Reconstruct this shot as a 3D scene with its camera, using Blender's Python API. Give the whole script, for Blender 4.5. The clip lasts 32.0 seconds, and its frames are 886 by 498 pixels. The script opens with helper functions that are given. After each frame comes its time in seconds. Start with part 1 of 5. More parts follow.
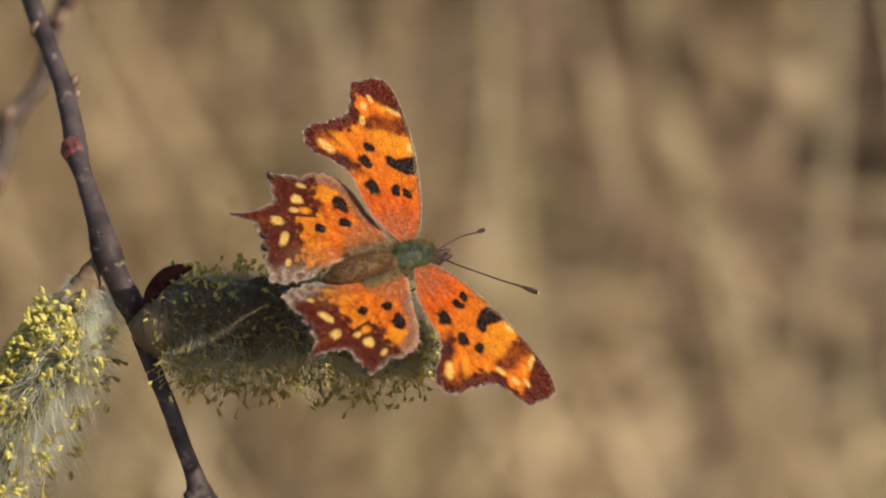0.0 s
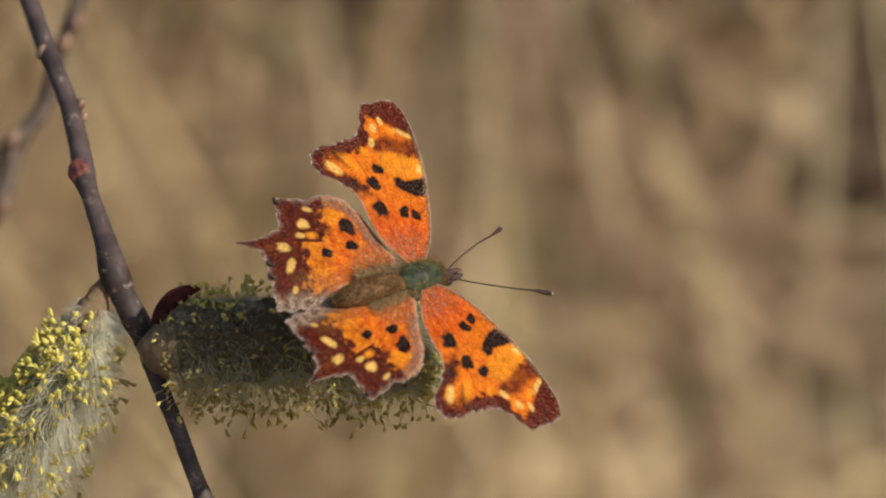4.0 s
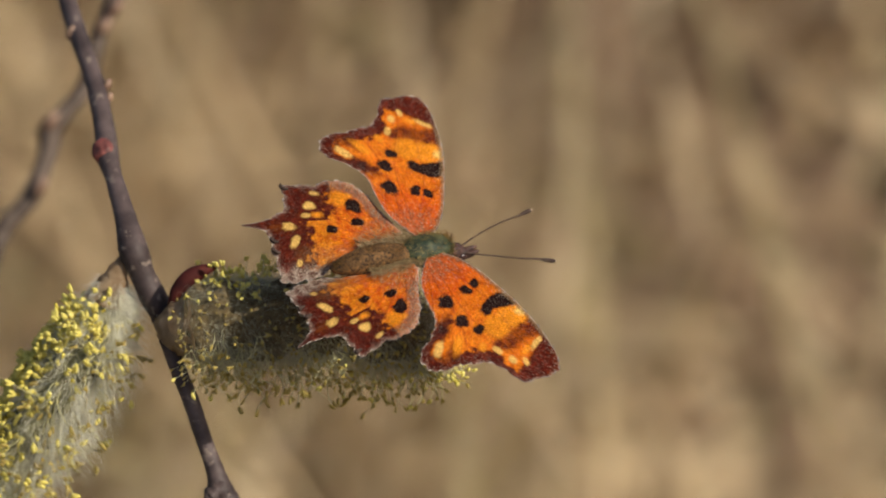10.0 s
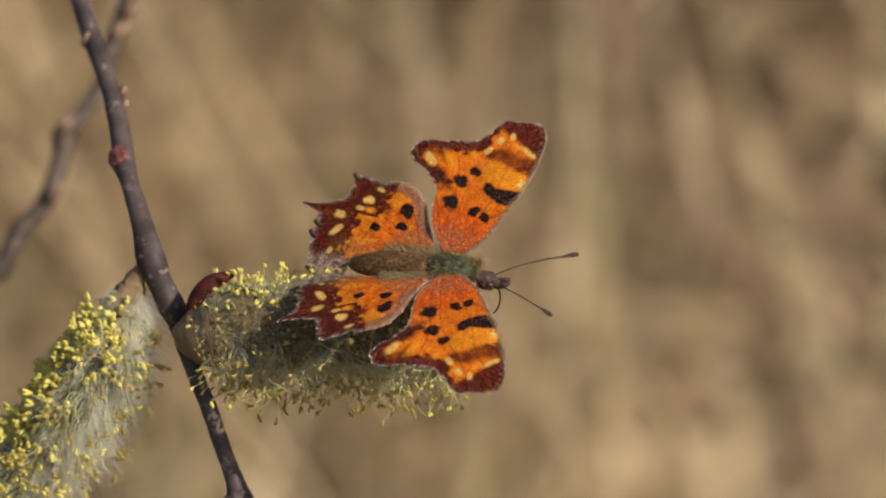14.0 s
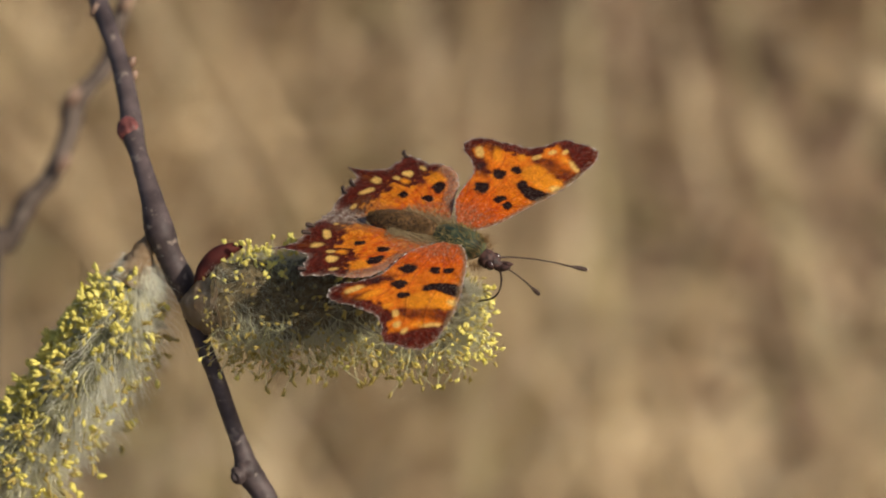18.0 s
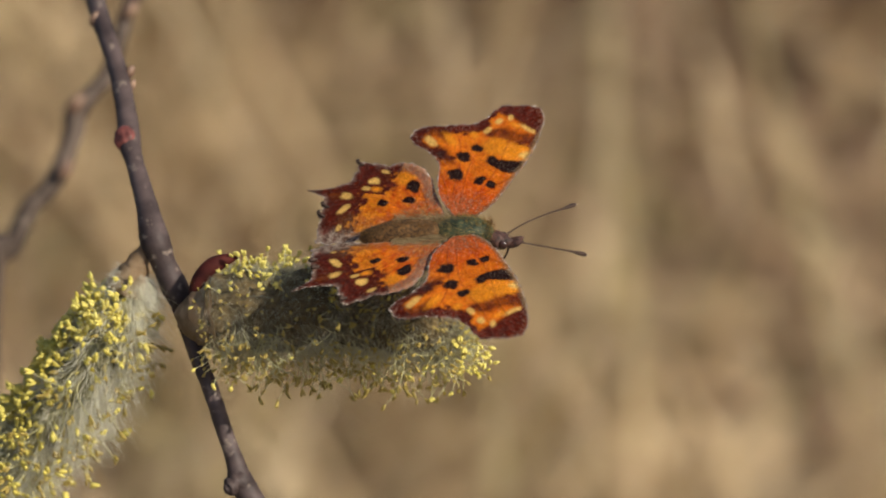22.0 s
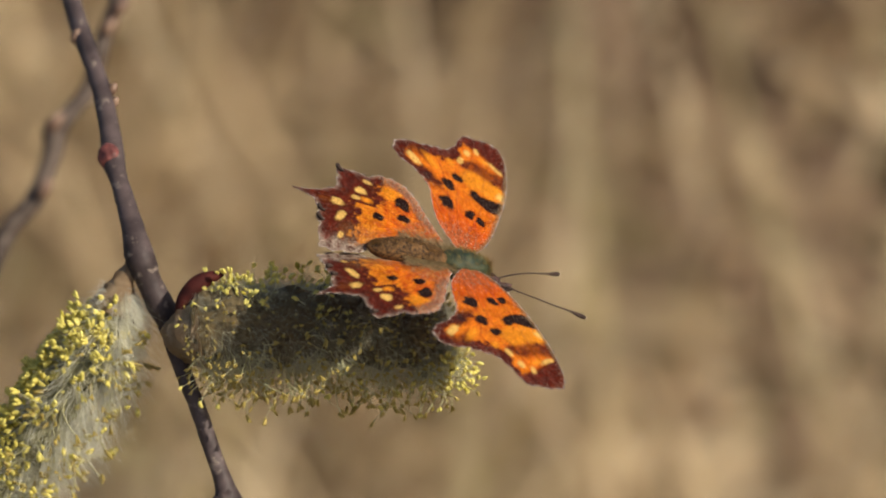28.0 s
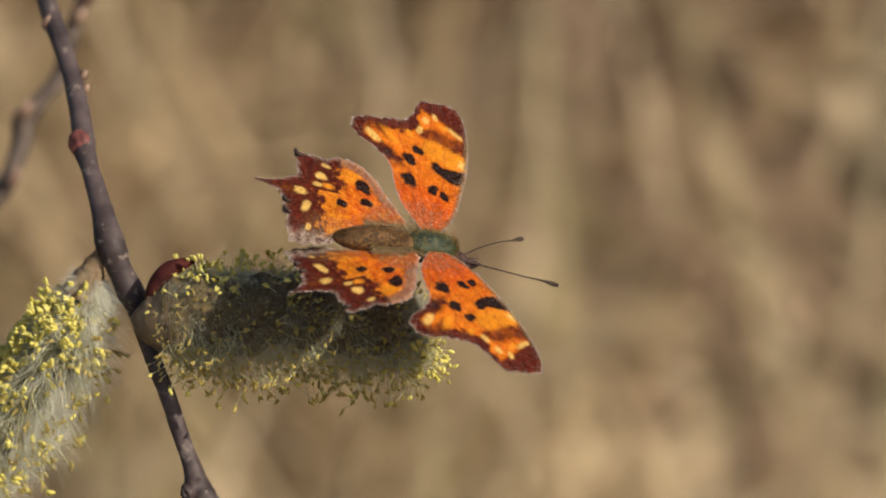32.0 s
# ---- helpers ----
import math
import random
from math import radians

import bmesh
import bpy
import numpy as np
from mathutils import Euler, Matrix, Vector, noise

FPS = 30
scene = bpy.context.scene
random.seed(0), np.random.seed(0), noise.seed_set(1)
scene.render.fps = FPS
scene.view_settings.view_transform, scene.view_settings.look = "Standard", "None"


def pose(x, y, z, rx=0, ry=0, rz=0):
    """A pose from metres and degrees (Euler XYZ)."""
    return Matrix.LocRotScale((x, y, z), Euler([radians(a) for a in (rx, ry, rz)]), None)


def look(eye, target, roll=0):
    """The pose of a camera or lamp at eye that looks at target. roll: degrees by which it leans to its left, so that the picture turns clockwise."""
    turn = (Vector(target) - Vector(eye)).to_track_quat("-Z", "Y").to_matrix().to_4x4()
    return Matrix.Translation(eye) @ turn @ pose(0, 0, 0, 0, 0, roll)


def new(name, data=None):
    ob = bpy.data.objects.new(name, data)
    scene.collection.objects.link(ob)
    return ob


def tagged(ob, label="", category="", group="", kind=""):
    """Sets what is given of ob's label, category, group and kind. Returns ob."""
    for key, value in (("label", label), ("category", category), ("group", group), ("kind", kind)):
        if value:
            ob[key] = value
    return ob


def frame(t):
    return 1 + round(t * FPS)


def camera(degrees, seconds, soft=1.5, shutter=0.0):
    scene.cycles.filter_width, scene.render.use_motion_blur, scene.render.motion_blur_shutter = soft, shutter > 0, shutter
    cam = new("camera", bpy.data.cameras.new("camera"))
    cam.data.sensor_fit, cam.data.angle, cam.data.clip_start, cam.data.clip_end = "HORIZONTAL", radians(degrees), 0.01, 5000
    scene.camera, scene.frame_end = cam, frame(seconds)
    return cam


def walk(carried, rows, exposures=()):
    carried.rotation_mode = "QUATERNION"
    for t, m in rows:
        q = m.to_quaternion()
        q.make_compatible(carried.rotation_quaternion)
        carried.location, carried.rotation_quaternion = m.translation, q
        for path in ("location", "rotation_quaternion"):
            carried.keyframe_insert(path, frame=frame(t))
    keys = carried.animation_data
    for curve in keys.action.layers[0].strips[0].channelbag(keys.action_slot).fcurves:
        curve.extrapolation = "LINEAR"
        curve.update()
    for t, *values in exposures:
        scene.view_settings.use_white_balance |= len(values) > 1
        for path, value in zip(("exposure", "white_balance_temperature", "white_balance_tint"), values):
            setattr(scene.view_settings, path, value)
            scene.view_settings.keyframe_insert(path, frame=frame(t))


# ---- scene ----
cam = camera(12, 32.0, soft=2.0)
# the lens: 10 mm wide open, sharp at the butterfly
cam.data.dof.use_dof = True
cam.data.dof.focus_distance = 0.598
cam.data.dof.aperture_fstop = 18.0
# the room's frame: right, up and towards the camera's first stand, with the catkin's middle at its centre
EYE_HEIGHT, TILT = 1.2, 30
ROOM = pose(0, 0, EYE_HEIGHT, 90 - TILT) @ pose(0, 0, -0.6)


def held(x, y, z, rx, ry, rz):
    """A pose of the held camera, in mm in the room's frame and degrees."""
    return ROOM @ pose(x * 0.001, y * 0.001, z * 0.001, rx, ry, rz)


walk(cam, [
    (0, held(-10.02, 2.17, 594.2, 0.127, -1.534, -1.34)),
    (0.5, held(-10.73, 1.00, 594.7, 0.247, -1.487, -1.62)),
    (1, held(-14.16, 0.07, 594.2, 0.470, -1.708, -1.40)),
    (1.5, held(-14.82, 0.34, 591.9, 0.595, -1.735, -1.43)),
    (2, held(-13.27, -0.24, 594.1, 0.600, -1.690, -1.56)),
    (2.5, held(-11.23, -1.02, 594.0, 0.746, -1.628, -1.51)),
    (4.5, held(-13.17, 0.48, 596.5, 0.573, -1.757, -1.53)),
    (5, held(-11.38, -0.82, 594.3, 0.679, -1.684, -1.14)),
    (5.5, held(-7.71, -0.77, 596.0, 0.586, -1.725, -1.21)),
    (6, held(-5.78, -0.24, 594.7, 0.428, -1.422, -1.08)),
    (6.5, held(-6.14, -0.71, 595.2, 0.466, -1.153, -0.90)),
    (7, held(-9.38, -0.42, 595.5, 0.331, -1.072, -1.26)),
    (7.5, held(-8.01, -1.74, 596.8, 0.371, -0.976, -1.18)),
    (8, held(-4.92, -0.60, 596.9, 0.329, -0.750, -0.50)),
    (8.5, held(-2.77, -1.33, 601.1, 0.607, -0.537, -0.28)),
    (9, held(-3.40, -1.63, 604.2, 0.553, -0.519, -0.47)),
    (9.5, held(-0.48, -1.43, 606.4, 0.613, -0.389, -0.44)),
    (10, held(0.43, -2.41, 606.1, 0.595, -0.254, -0.27)),
    (10.5, held(0.15, -0.61, 604.4, 0.414, -0.154, -0.01)),
    (11, held(1.58, -0.70, 603.9, 0.409, -0.114, -0.03)),
    (11.5, held(1.64, -2.25, 607.7, 0.643, -0.110, -0.02)),
    (12, held(1.33, 0.69, 603.9, 0.434, -0.093, 0.14)),
    (12.5, held(1.10, 0.64, 604.0, 0.417, -0.051, -0.23)),
    (13, held(-1.09, -0.46, 603.4, 0.375, -0.022, -0.80)),
    (13.5, held(-0.08, -1.12, 602.3, 0.506, -0.334, -0.03)),
    (14, held(-1.72, 0.54, 603.6, 0.409, -0.203, -0.60)),
    (14.5, held(-1.45, -0.42, 603.6, 0.584, -0.123, -0.29)),
    (16.5, held(2.87, -0.21, 606.2, 0.294, 0.159, 0.39)),
    (17, held(-1.29, -0.28, 604.4, 0.226, 0.044, 0.02)),
    (17.5, held(-0.78, -0.19, 604.7, 0.091, -0.069, -0.21)),
    (18, held(-2.68, -0.85, 603.2, 0.156, -0.176, -0.40)),
    (18.5, held(-5.01, -0.98, 600.3, 0.055, -0.304, -0.85)),
    (19, held(-2.17, 0.28, 598.9, 0.091, -0.386, -0.25)),
    (19.5, held(2.72, 1.10, 598.8, -0.099, -0.181, -0.07)),
    (20, held(3.20, 1.92, 600.5, 0.047, 0.071, 0.11)),
    (20.5, held(3.41, 2.11, 601.4, 0.206, 0.234, 0.17)),
    (21, held(5.14, 2.28, 599.9, 0.132, 0.317, 0.44)),
    (21.5, held(6.54, 2.34, 602.1, 0.073, 0.341, 0.25)),
    (22, held(2.78, 1.31, 602.6, 0.130, 0.271, 0.19)),
    (22.5, held(1.51, 0.43, 600.1, 0.138, 0.301, -0.01)),
    (23, held(0.89, -1.15, 601.0, 0.100, 0.076, -0.25)),
    (23.5, held(2.06, 1.09, 601.4, 0.085, -0.061, 0.05)),
    (24, held(-0.89, -0.62, 600.9, 0.311, -0.143, -0.35)),
    (24.5, held(-0.41, 0.30, 598.2, 0.304, -0.206, -0.04)),
    (26.5, held(1.38, 2.78, 595.6, 0.118, -0.036, 0.01)),
    (27, held(1.14, 3.21, 599.6, 0.270, -0.050, 0.14)),
    (27.5, held(1.02, 2.56, 597.7, 0.341, -0.206, 0.34)),
    (28, held(-1.04, 1.18, 599.7, 0.349, -0.265, -0.33)),
    (28.5, held(-5.21, -0.34, 598.2, 0.445, -0.437, -0.59)),
    (29, held(-7.44, -0.48, 594.8, 0.368, -0.756, -0.62)),
    (29.5, held(-2.19, 0.48, 594.6, 0.370, -0.743, -0.27)),
    (30, held(-1.89, -0.36, 600.0, 0.422, -0.411, 0.02)),
    (30.5, held(-4.39, -0.71, 599.8, 0.481, -0.535, -0.40)),
    (31, held(-6.57, -0.60, 597.1, 0.360, -0.772, -0.63)),
    (31.5, held(-4.34, -1.58, 597.4, 0.380, -0.779, -0.54)),
    (32, held(-2.12, -1.15, 598.3, 0.406, -0.760, -0.06)),
], exposures=[(0, 0.29), (6, 0.30), (11, 0.33), (17, 0.36), (32, 0.35)])


def part(name, bm, material, parent, label=""):
    """One mesh object under a thing or a part; material may be a list."""
    mesh = bpy.data.meshes.new(name)
    bm.to_mesh(mesh)
    bm.free()
    for m in material if isinstance(material, (list, tuple)) else [material]:
        mesh.materials.append(m)
    for p in mesh.polygons:
        p.use_smooth = True
    ob = new(name, mesh)
    ob.parent = parent
    return tagged(ob, label) if label else ob


def piece(name, mesh, parent, m, label=""):
    ob = new(name, mesh)
    ob.parent = parent
    ob.matrix_basis = m
    return tagged(ob, label) if label else ob


def mesh_of(name, verts, faces, material, slots=None):
    mesh = bpy.data.meshes.new(name)
    mesh.from_pydata(verts, [], faces)
    for m in material if isinstance(material, (list, tuple)) else [material]:
        mesh.materials.append(m)
    for i, p in enumerate(mesh.polygons):
        p.use_smooth = True
        if slots:
            p.material_index = slots[i]
    mesh.update()
    return mesh


# ---- light ----
world = bpy.data.worlds.new("sky")
scene.world = world
world.use_nodes = True
SUN_WAY = (ROOM.to_3x3() @ Vector((0.66, 0.37, 0.65))).normalized()
nt = world.node_tree
sky = nt.nodes.new("ShaderNodeTexSky")
sky.sky_type = "NISHITA"
sky.sun_disc = False
sky.dust_density = 2.6
sky.ozone_density = 0.8
sky.sun_elevation = math.asin(SUN_WAY.z)
sky.sun_rotation = math.atan2(SUN_WAY.x, SUN_WAY.y)
nt.links.new(sky.outputs[0], nt.nodes["Background"].inputs[0])
nt.nodes["Background"].inputs[1].default_value = 0.09
sun = new("sun", bpy.data.lights.new("sun", "SUN"))
sun.data.energy = 4.2
sun.data.angle = radians(0.55)
sun.data.color = (1.0, 0.93, 0.79)
sun.matrix_world = look((0, 0, 3), Vector((0, 0, 3)) - SUN_WAY)


# ---- materials ----
def material(name, colour, rough=0.6, spec=0.3):
    m = bpy.data.materials.new(name)
    m.use_nodes = True
    b = m.node_tree.nodes["Principled BSDF"]
    b.inputs["Base Color"].default_value = (*colour, 1)
    b.inputs["Roughness"].default_value = rough
    b.inputs["Specular IOR Level"].default_value = spec
    return m


def grain(m, a, b, scale, detail=4.0, stretch=(1, 1, 1), bump=0.0, lo=0.35, hi=0.65, second=None, depth=0.0002):
    """Colour from a to b by noise in the object's own space, with a finer relief."""
    t = m.node_tree
    bs = t.nodes["Principled BSDF"]
    co = t.nodes.new("ShaderNodeTexCoord")
    mp = t.nodes.new("ShaderNodeMapping")
    mp.inputs["Scale"].default_value = stretch
    t.links.new(co.outputs["Object"], mp.inputs[0])
    n = t.nodes.new("ShaderNodeTexNoise")
    n.inputs["Scale"].default_value = scale
    n.inputs["Detail"].default_value = detail
    t.links.new(mp.outputs[0], n.inputs["Vector"])
    r = t.nodes.new("ShaderNodeValToRGB")
    r.color_ramp.elements[0].position, r.color_ramp.elements[1].position = lo, hi
    r.color_ramp.elements[0].color, r.color_ramp.elements[1].color = (*a, 1), (*b, 1)
    t.links.new(n.outputs[0], r.inputs[0])
    out = r.outputs[0]
    if second:
        n2 = t.nodes.new("ShaderNodeTexNoise")
        n2.inputs["Scale"].default_value = second[1]
        n2.inputs["Detail"].default_value = 6
        t.links.new(mp.outputs[0], n2.inputs["Vector"])
        r2 = t.nodes.new("ShaderNodeValToRGB")
        r2.color_ramp.elements[0].position, r2.color_ramp.elements[1].position = second[2], second[2] + 0.12
        t.links.new(n2.outputs[0], r2.inputs[0])
        mx = t.nodes.new("ShaderNodeMix")
        mx.data_type = "RGBA"
        t.links.new(r2.outputs[0], mx.inputs[0])
        t.links.new(out, mx.inputs[6])
        mx.inputs[7].default_value = (*second[0], 1)
        out = mx.outputs[2]
    t.links.new(out, bs.inputs["Base Color"])
    if bump:
        bp = t.nodes.new("ShaderNodeBump")
        bp.inputs["Strength"].default_value = bump
        bp.inputs["Distance"].default_value = depth
        n3 = t.nodes.new("ShaderNodeTexNoise")
        n3.inputs["Scale"].default_value = scale * 3
        n3.inputs["Detail"].default_value = 6
        t.links.new(mp.outputs[0], n3.inputs["Vector"])
        t.links.new(n3.outputs[0], bp.inputs["Height"])
        t.links.new(bp.outputs[0], bs.inputs["Normal"])
    return m


def vary(m, a, b, island=False, through_light=0.0):
    """Colour from a to b by chance, piece by piece."""
    t = m.node_tree
    bs = t.nodes["Principled BSDF"]
    src = t.nodes.new("ShaderNodeNewGeometry").outputs["Random Per Island"] if island else t.nodes.new("ShaderNodeObjectInfo").outputs["Random"]
    r = t.nodes.new("ShaderNodeValToRGB")
    r.color_ramp.elements[0].color, r.color_ramp.elements[1].color = (*a, 1), (*b, 1)
    t.links.new(src, r.inputs[0])
    t.links.new(r.outputs[0], bs.inputs["Base Color"])
    if through_light:
        tr = t.nodes.new("ShaderNodeBsdfTranslucent")
        t.links.new(r.outputs[0], tr.inputs[0])
        mx = t.nodes.new("ShaderNodeMixShader")
        mx.inputs[0].default_value = through_light
        t.links.new(bs.outputs[0], mx.inputs[1])
        t.links.new(tr.outputs[0], mx.inputs[2])
        t.links.new(mx.outputs[0], t.nodes["Material Output"].inputs[0])
    return m


EARTH = grain(material("earth", (0.12, 0.09, 0.06), 0.95), (0.018, 0.013, 0.010), (0.075, 0.053, 0.037), 9.0, 6, bump=0.6, depth=0.01, second=((0.11, 0.08, 0.052), 2.2, 0.56))
STRAW = vary(material("dry_straw", (0.42, 0.33, 0.2), 0.7), (0.45, 0.325, 0.185), (0.68, 0.525, 0.315), True, 0.25)
STRAW_PALE = vary(material("pale_straw", (0.7, 0.58, 0.38), 0.7), (0.64, 0.505, 0.315), (0.87, 0.71, 0.475), True, 0.25)
STRAW_BROWN = vary(material("brown_straw", (0.2, 0.13, 0.08), 0.8), (0.16, 0.10, 0.065), (0.40, 0.27, 0.17), True, 0.15)
STRAW_OLIVE = vary(material("olive_straw", (0.25, 0.22, 0.1), 0.75), (0.34, 0.275, 0.135), (0.49, 0.40, 0.21), True, 0.25)
BARK = grain(material("willow_bark", (0.08, 0.06, 0.055), 0.6, 0.25), (0.030, 0.020, 0.019), (0.085, 0.060, 0.056), 260, 5, (1, 1, 0.35), 0.55, second=((0.20, 0.155, 0.125), 650, 0.60))
BARK_GREY = grain(material("grey_bark", (0.08, 0.065, 0.055), 0.75, 0.15), (0.045, 0.032, 0.026), (0.12, 0.09, 0.072), 160, 5, (1, 1, 0.35), 0.6, second=((0.19, 0.15, 0.12), 400, 0.6))
BARK_RED = grain(material("bud_scar", (0.3, 0.09, 0.07), 0.5), (0.055, 0.017, 0.015), (0.19, 0.055, 0.045), 700, 4, bump=0.3)
BUD = grain(material("bud_scale", (0.4, 0.25, 0.14), 0.45), (0.09, 0.045, 0.03), (0.26, 0.165, 0.11), 500, 3, bump=0.2)
SCALE_RED = grain(material("red_bud_scale", (0.06, 0.011, 0.009), 0.7, 0.12), (0.030, 0.007, 0.006), (0.075, 0.016, 0.012), 400, 3, bump=0.04)
BRACT = grain(material("tan_bract", (0.4, 0.26, 0.15), 0.6), (0.36, 0.25, 0.15), (0.62, 0.47, 0.31), 420, 4, bump=0.4)
CORE = grain(material("catkin_core", (0.06, 0.06, 0.04), 0.9), (0.035, 0.024, 0.010), (0.15, 0.105, 0.045), 1500, 4, bump=0.8)
CORE_GREY = grain(material("woolly_core", (0.3, 0.28, 0.2), 0.9), (0.09, 0.08, 0.035), (0.30, 0.28, 0.16), 900, 4, bump=0.8)
HAIR_OLIVE = vary(material("olive_hair", (0.4, 0.36, 0.2), 0.6), (0.36, 0.34, 0.23), (0.84, 0.82, 0.68), True, 0.6)
HAIR = vary(material("silky_hair", (0.6, 0.6, 0.55), 0.5), (0.71, 0.69, 0.56), (0.95, 0.93, 0.83), True, 0.6)
FILAMENT = vary(material("filament", (0.62, 0.62, 0.30), 0.5), (0.46, 0.42, 0.17), (0.80, 0.77, 0.50), False, 0.4)
ANTHER = vary(material("fresh_anther", (0.8, 0.65, 0.08), 0.6), (0.56, 0.46, 0.06), (0.92, 0.83, 0.27), False, 0.35)
ANTHER_OLD = vary(material("spent_anther", (0.35, 0.28, 0.08), 0.7), (0.33, 0.24, 0.05), (0.72, 0.58, 0.19), False, 0.5)


# ---- shapes ----
MM = 0.001


def curve_through(points, per=8):
    """Points of a smooth curve through the given points (any dimension)."""
    p = [np.array(q, float) for q in points]
    p = [2 * p[0] - p[1]] + p + [2 * p[-1] - p[-2]]
    out = []
    for i in range(1, len(p) - 2):
        for k in range(per):
            t = k / per
            out.append(0.5 * (2 * p[i] + (p[i + 1] - p[i - 1]) * t + (2 * p[i - 1] - 5 * p[i] + 4 * p[i + 1] - p[i + 2]) * t * t
                              + (3 * p[i] - p[i - 1] - 3 * p[i + 1] + p[i + 2]) * t ** 3))
    out.append(p[-2])
    return out


def tube(bm, rows, sides=14, rough=0.0, slot=0, cap=True):
    """A tube through rows of (x, y, z, radius), with uneven skin."""
    rings = []
    n = len(rows)
    ref = Vector((0.31, 0.2, 0.93))
    for i, r in enumerate(rows):
        c = Vector(r[:3])
        d = (Vector(rows[min(i + 1, n - 1)][:3]) - Vector(rows[max(i - 1, 0)][:3])).normalized()
        u = d.cross(ref).normalized()
        w = d.cross(u)
        ring = []
        for k in range(sides):
            a = 2 * math.pi * k / sides
            q = c + (u * math.cos(a) + w * math.sin(a)) * r[3]
            if rough:
                q += (q - c) * rough * noise.noise(q * (1.4 / r[3]))
            ring.append(bm.verts.new(q))
        rings.append(ring)
    for a, b in zip(rings, rings[1:]):
        for k in range(sides):
            f = bm.faces.new((a[k], a[(k + 1) % sides], b[(k + 1) % sides], b[k]))
            f.material_index = slot
    if cap:
        bm.faces.new(rings[0][::-1]).material_index = slot
        bm.faces.new(rings[-1]).material_index = slot


def blob(bm, centre, radii, turn=(0, 0, 0), rough=0.0, scale=1.0, u=16, v=10, slot=0):
    """A lumpy ellipsoid."""
    m = pose(*centre, *turn)
    made = bmesh.ops.create_uvsphere(bm, u_segments=u, v_segments=v, radius=1)["verts"]
    for q in made:
        p = q.co.copy()
        s = 1 + rough * noise.noise(p * scale)
        q.co = m @ Vector((p.x * radii[0] * s, p.y * radii[1] * s, p.z * radii[2] * s))
    for f in {f for q in made for f in q.link_faces}:
        f.material_index = slot


# ---- ground and dry grass ----
def build_ground():
    bm = bmesh.new()
    radii = [0, 0.3, 0.6, 0.9, 1.2, 1.5, 1.8, 2.1, 2.5, 3, 3.6, 4.5, 6, 9, 14, 25, 50, 120, 400, 1500]
    n = 72
    last = [bm.verts.new((0, 2.1, 0))]
    for r in radii[1:]:
        ring = []
        for k in range(n):
            a = 2 * math.pi * k / n
            x, y = r * math.cos(a), 2.1 + r * math.sin(a)
            ring.append(bm.verts.new((x, y, 0.03 * noise.noise(Vector((x * 1.7, y * 1.7, 0))))))
        for k in range(n):
            if len(last) == 1:
                bm.faces.new((last[0], ring[k], ring[(k + 1) % n]))
            else:
                bm.faces.new((last[k], ring[k], ring[(k + 1) % n], last[(k + 1) % n]))
        last = ring
    ob = part("ground", bm, EARTH, None)
    tagged(ob, "bare brown earth under dry grass", "ground", kind="structure")


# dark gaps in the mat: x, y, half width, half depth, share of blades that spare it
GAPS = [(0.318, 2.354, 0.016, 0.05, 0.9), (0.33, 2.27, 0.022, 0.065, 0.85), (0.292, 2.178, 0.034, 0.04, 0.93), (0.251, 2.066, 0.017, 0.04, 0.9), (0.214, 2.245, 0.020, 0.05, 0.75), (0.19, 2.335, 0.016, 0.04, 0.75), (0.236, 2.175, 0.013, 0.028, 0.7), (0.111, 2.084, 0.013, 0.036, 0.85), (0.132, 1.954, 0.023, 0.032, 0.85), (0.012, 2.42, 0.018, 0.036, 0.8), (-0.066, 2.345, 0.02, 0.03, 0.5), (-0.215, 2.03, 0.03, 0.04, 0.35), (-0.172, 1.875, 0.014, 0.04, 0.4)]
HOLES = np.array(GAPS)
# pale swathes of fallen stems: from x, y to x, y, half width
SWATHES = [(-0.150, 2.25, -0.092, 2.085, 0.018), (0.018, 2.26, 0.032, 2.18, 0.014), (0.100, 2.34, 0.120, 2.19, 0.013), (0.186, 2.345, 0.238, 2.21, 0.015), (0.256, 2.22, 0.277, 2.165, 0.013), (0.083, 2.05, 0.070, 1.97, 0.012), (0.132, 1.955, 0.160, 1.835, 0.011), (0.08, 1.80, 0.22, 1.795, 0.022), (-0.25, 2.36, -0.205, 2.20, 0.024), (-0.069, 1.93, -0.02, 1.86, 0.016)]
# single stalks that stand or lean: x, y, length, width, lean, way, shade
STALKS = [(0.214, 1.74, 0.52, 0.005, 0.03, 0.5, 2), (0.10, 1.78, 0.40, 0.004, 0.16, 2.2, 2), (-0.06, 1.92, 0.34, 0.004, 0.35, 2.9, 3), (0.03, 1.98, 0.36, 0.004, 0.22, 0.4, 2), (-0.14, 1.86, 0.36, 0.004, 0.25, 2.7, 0)]


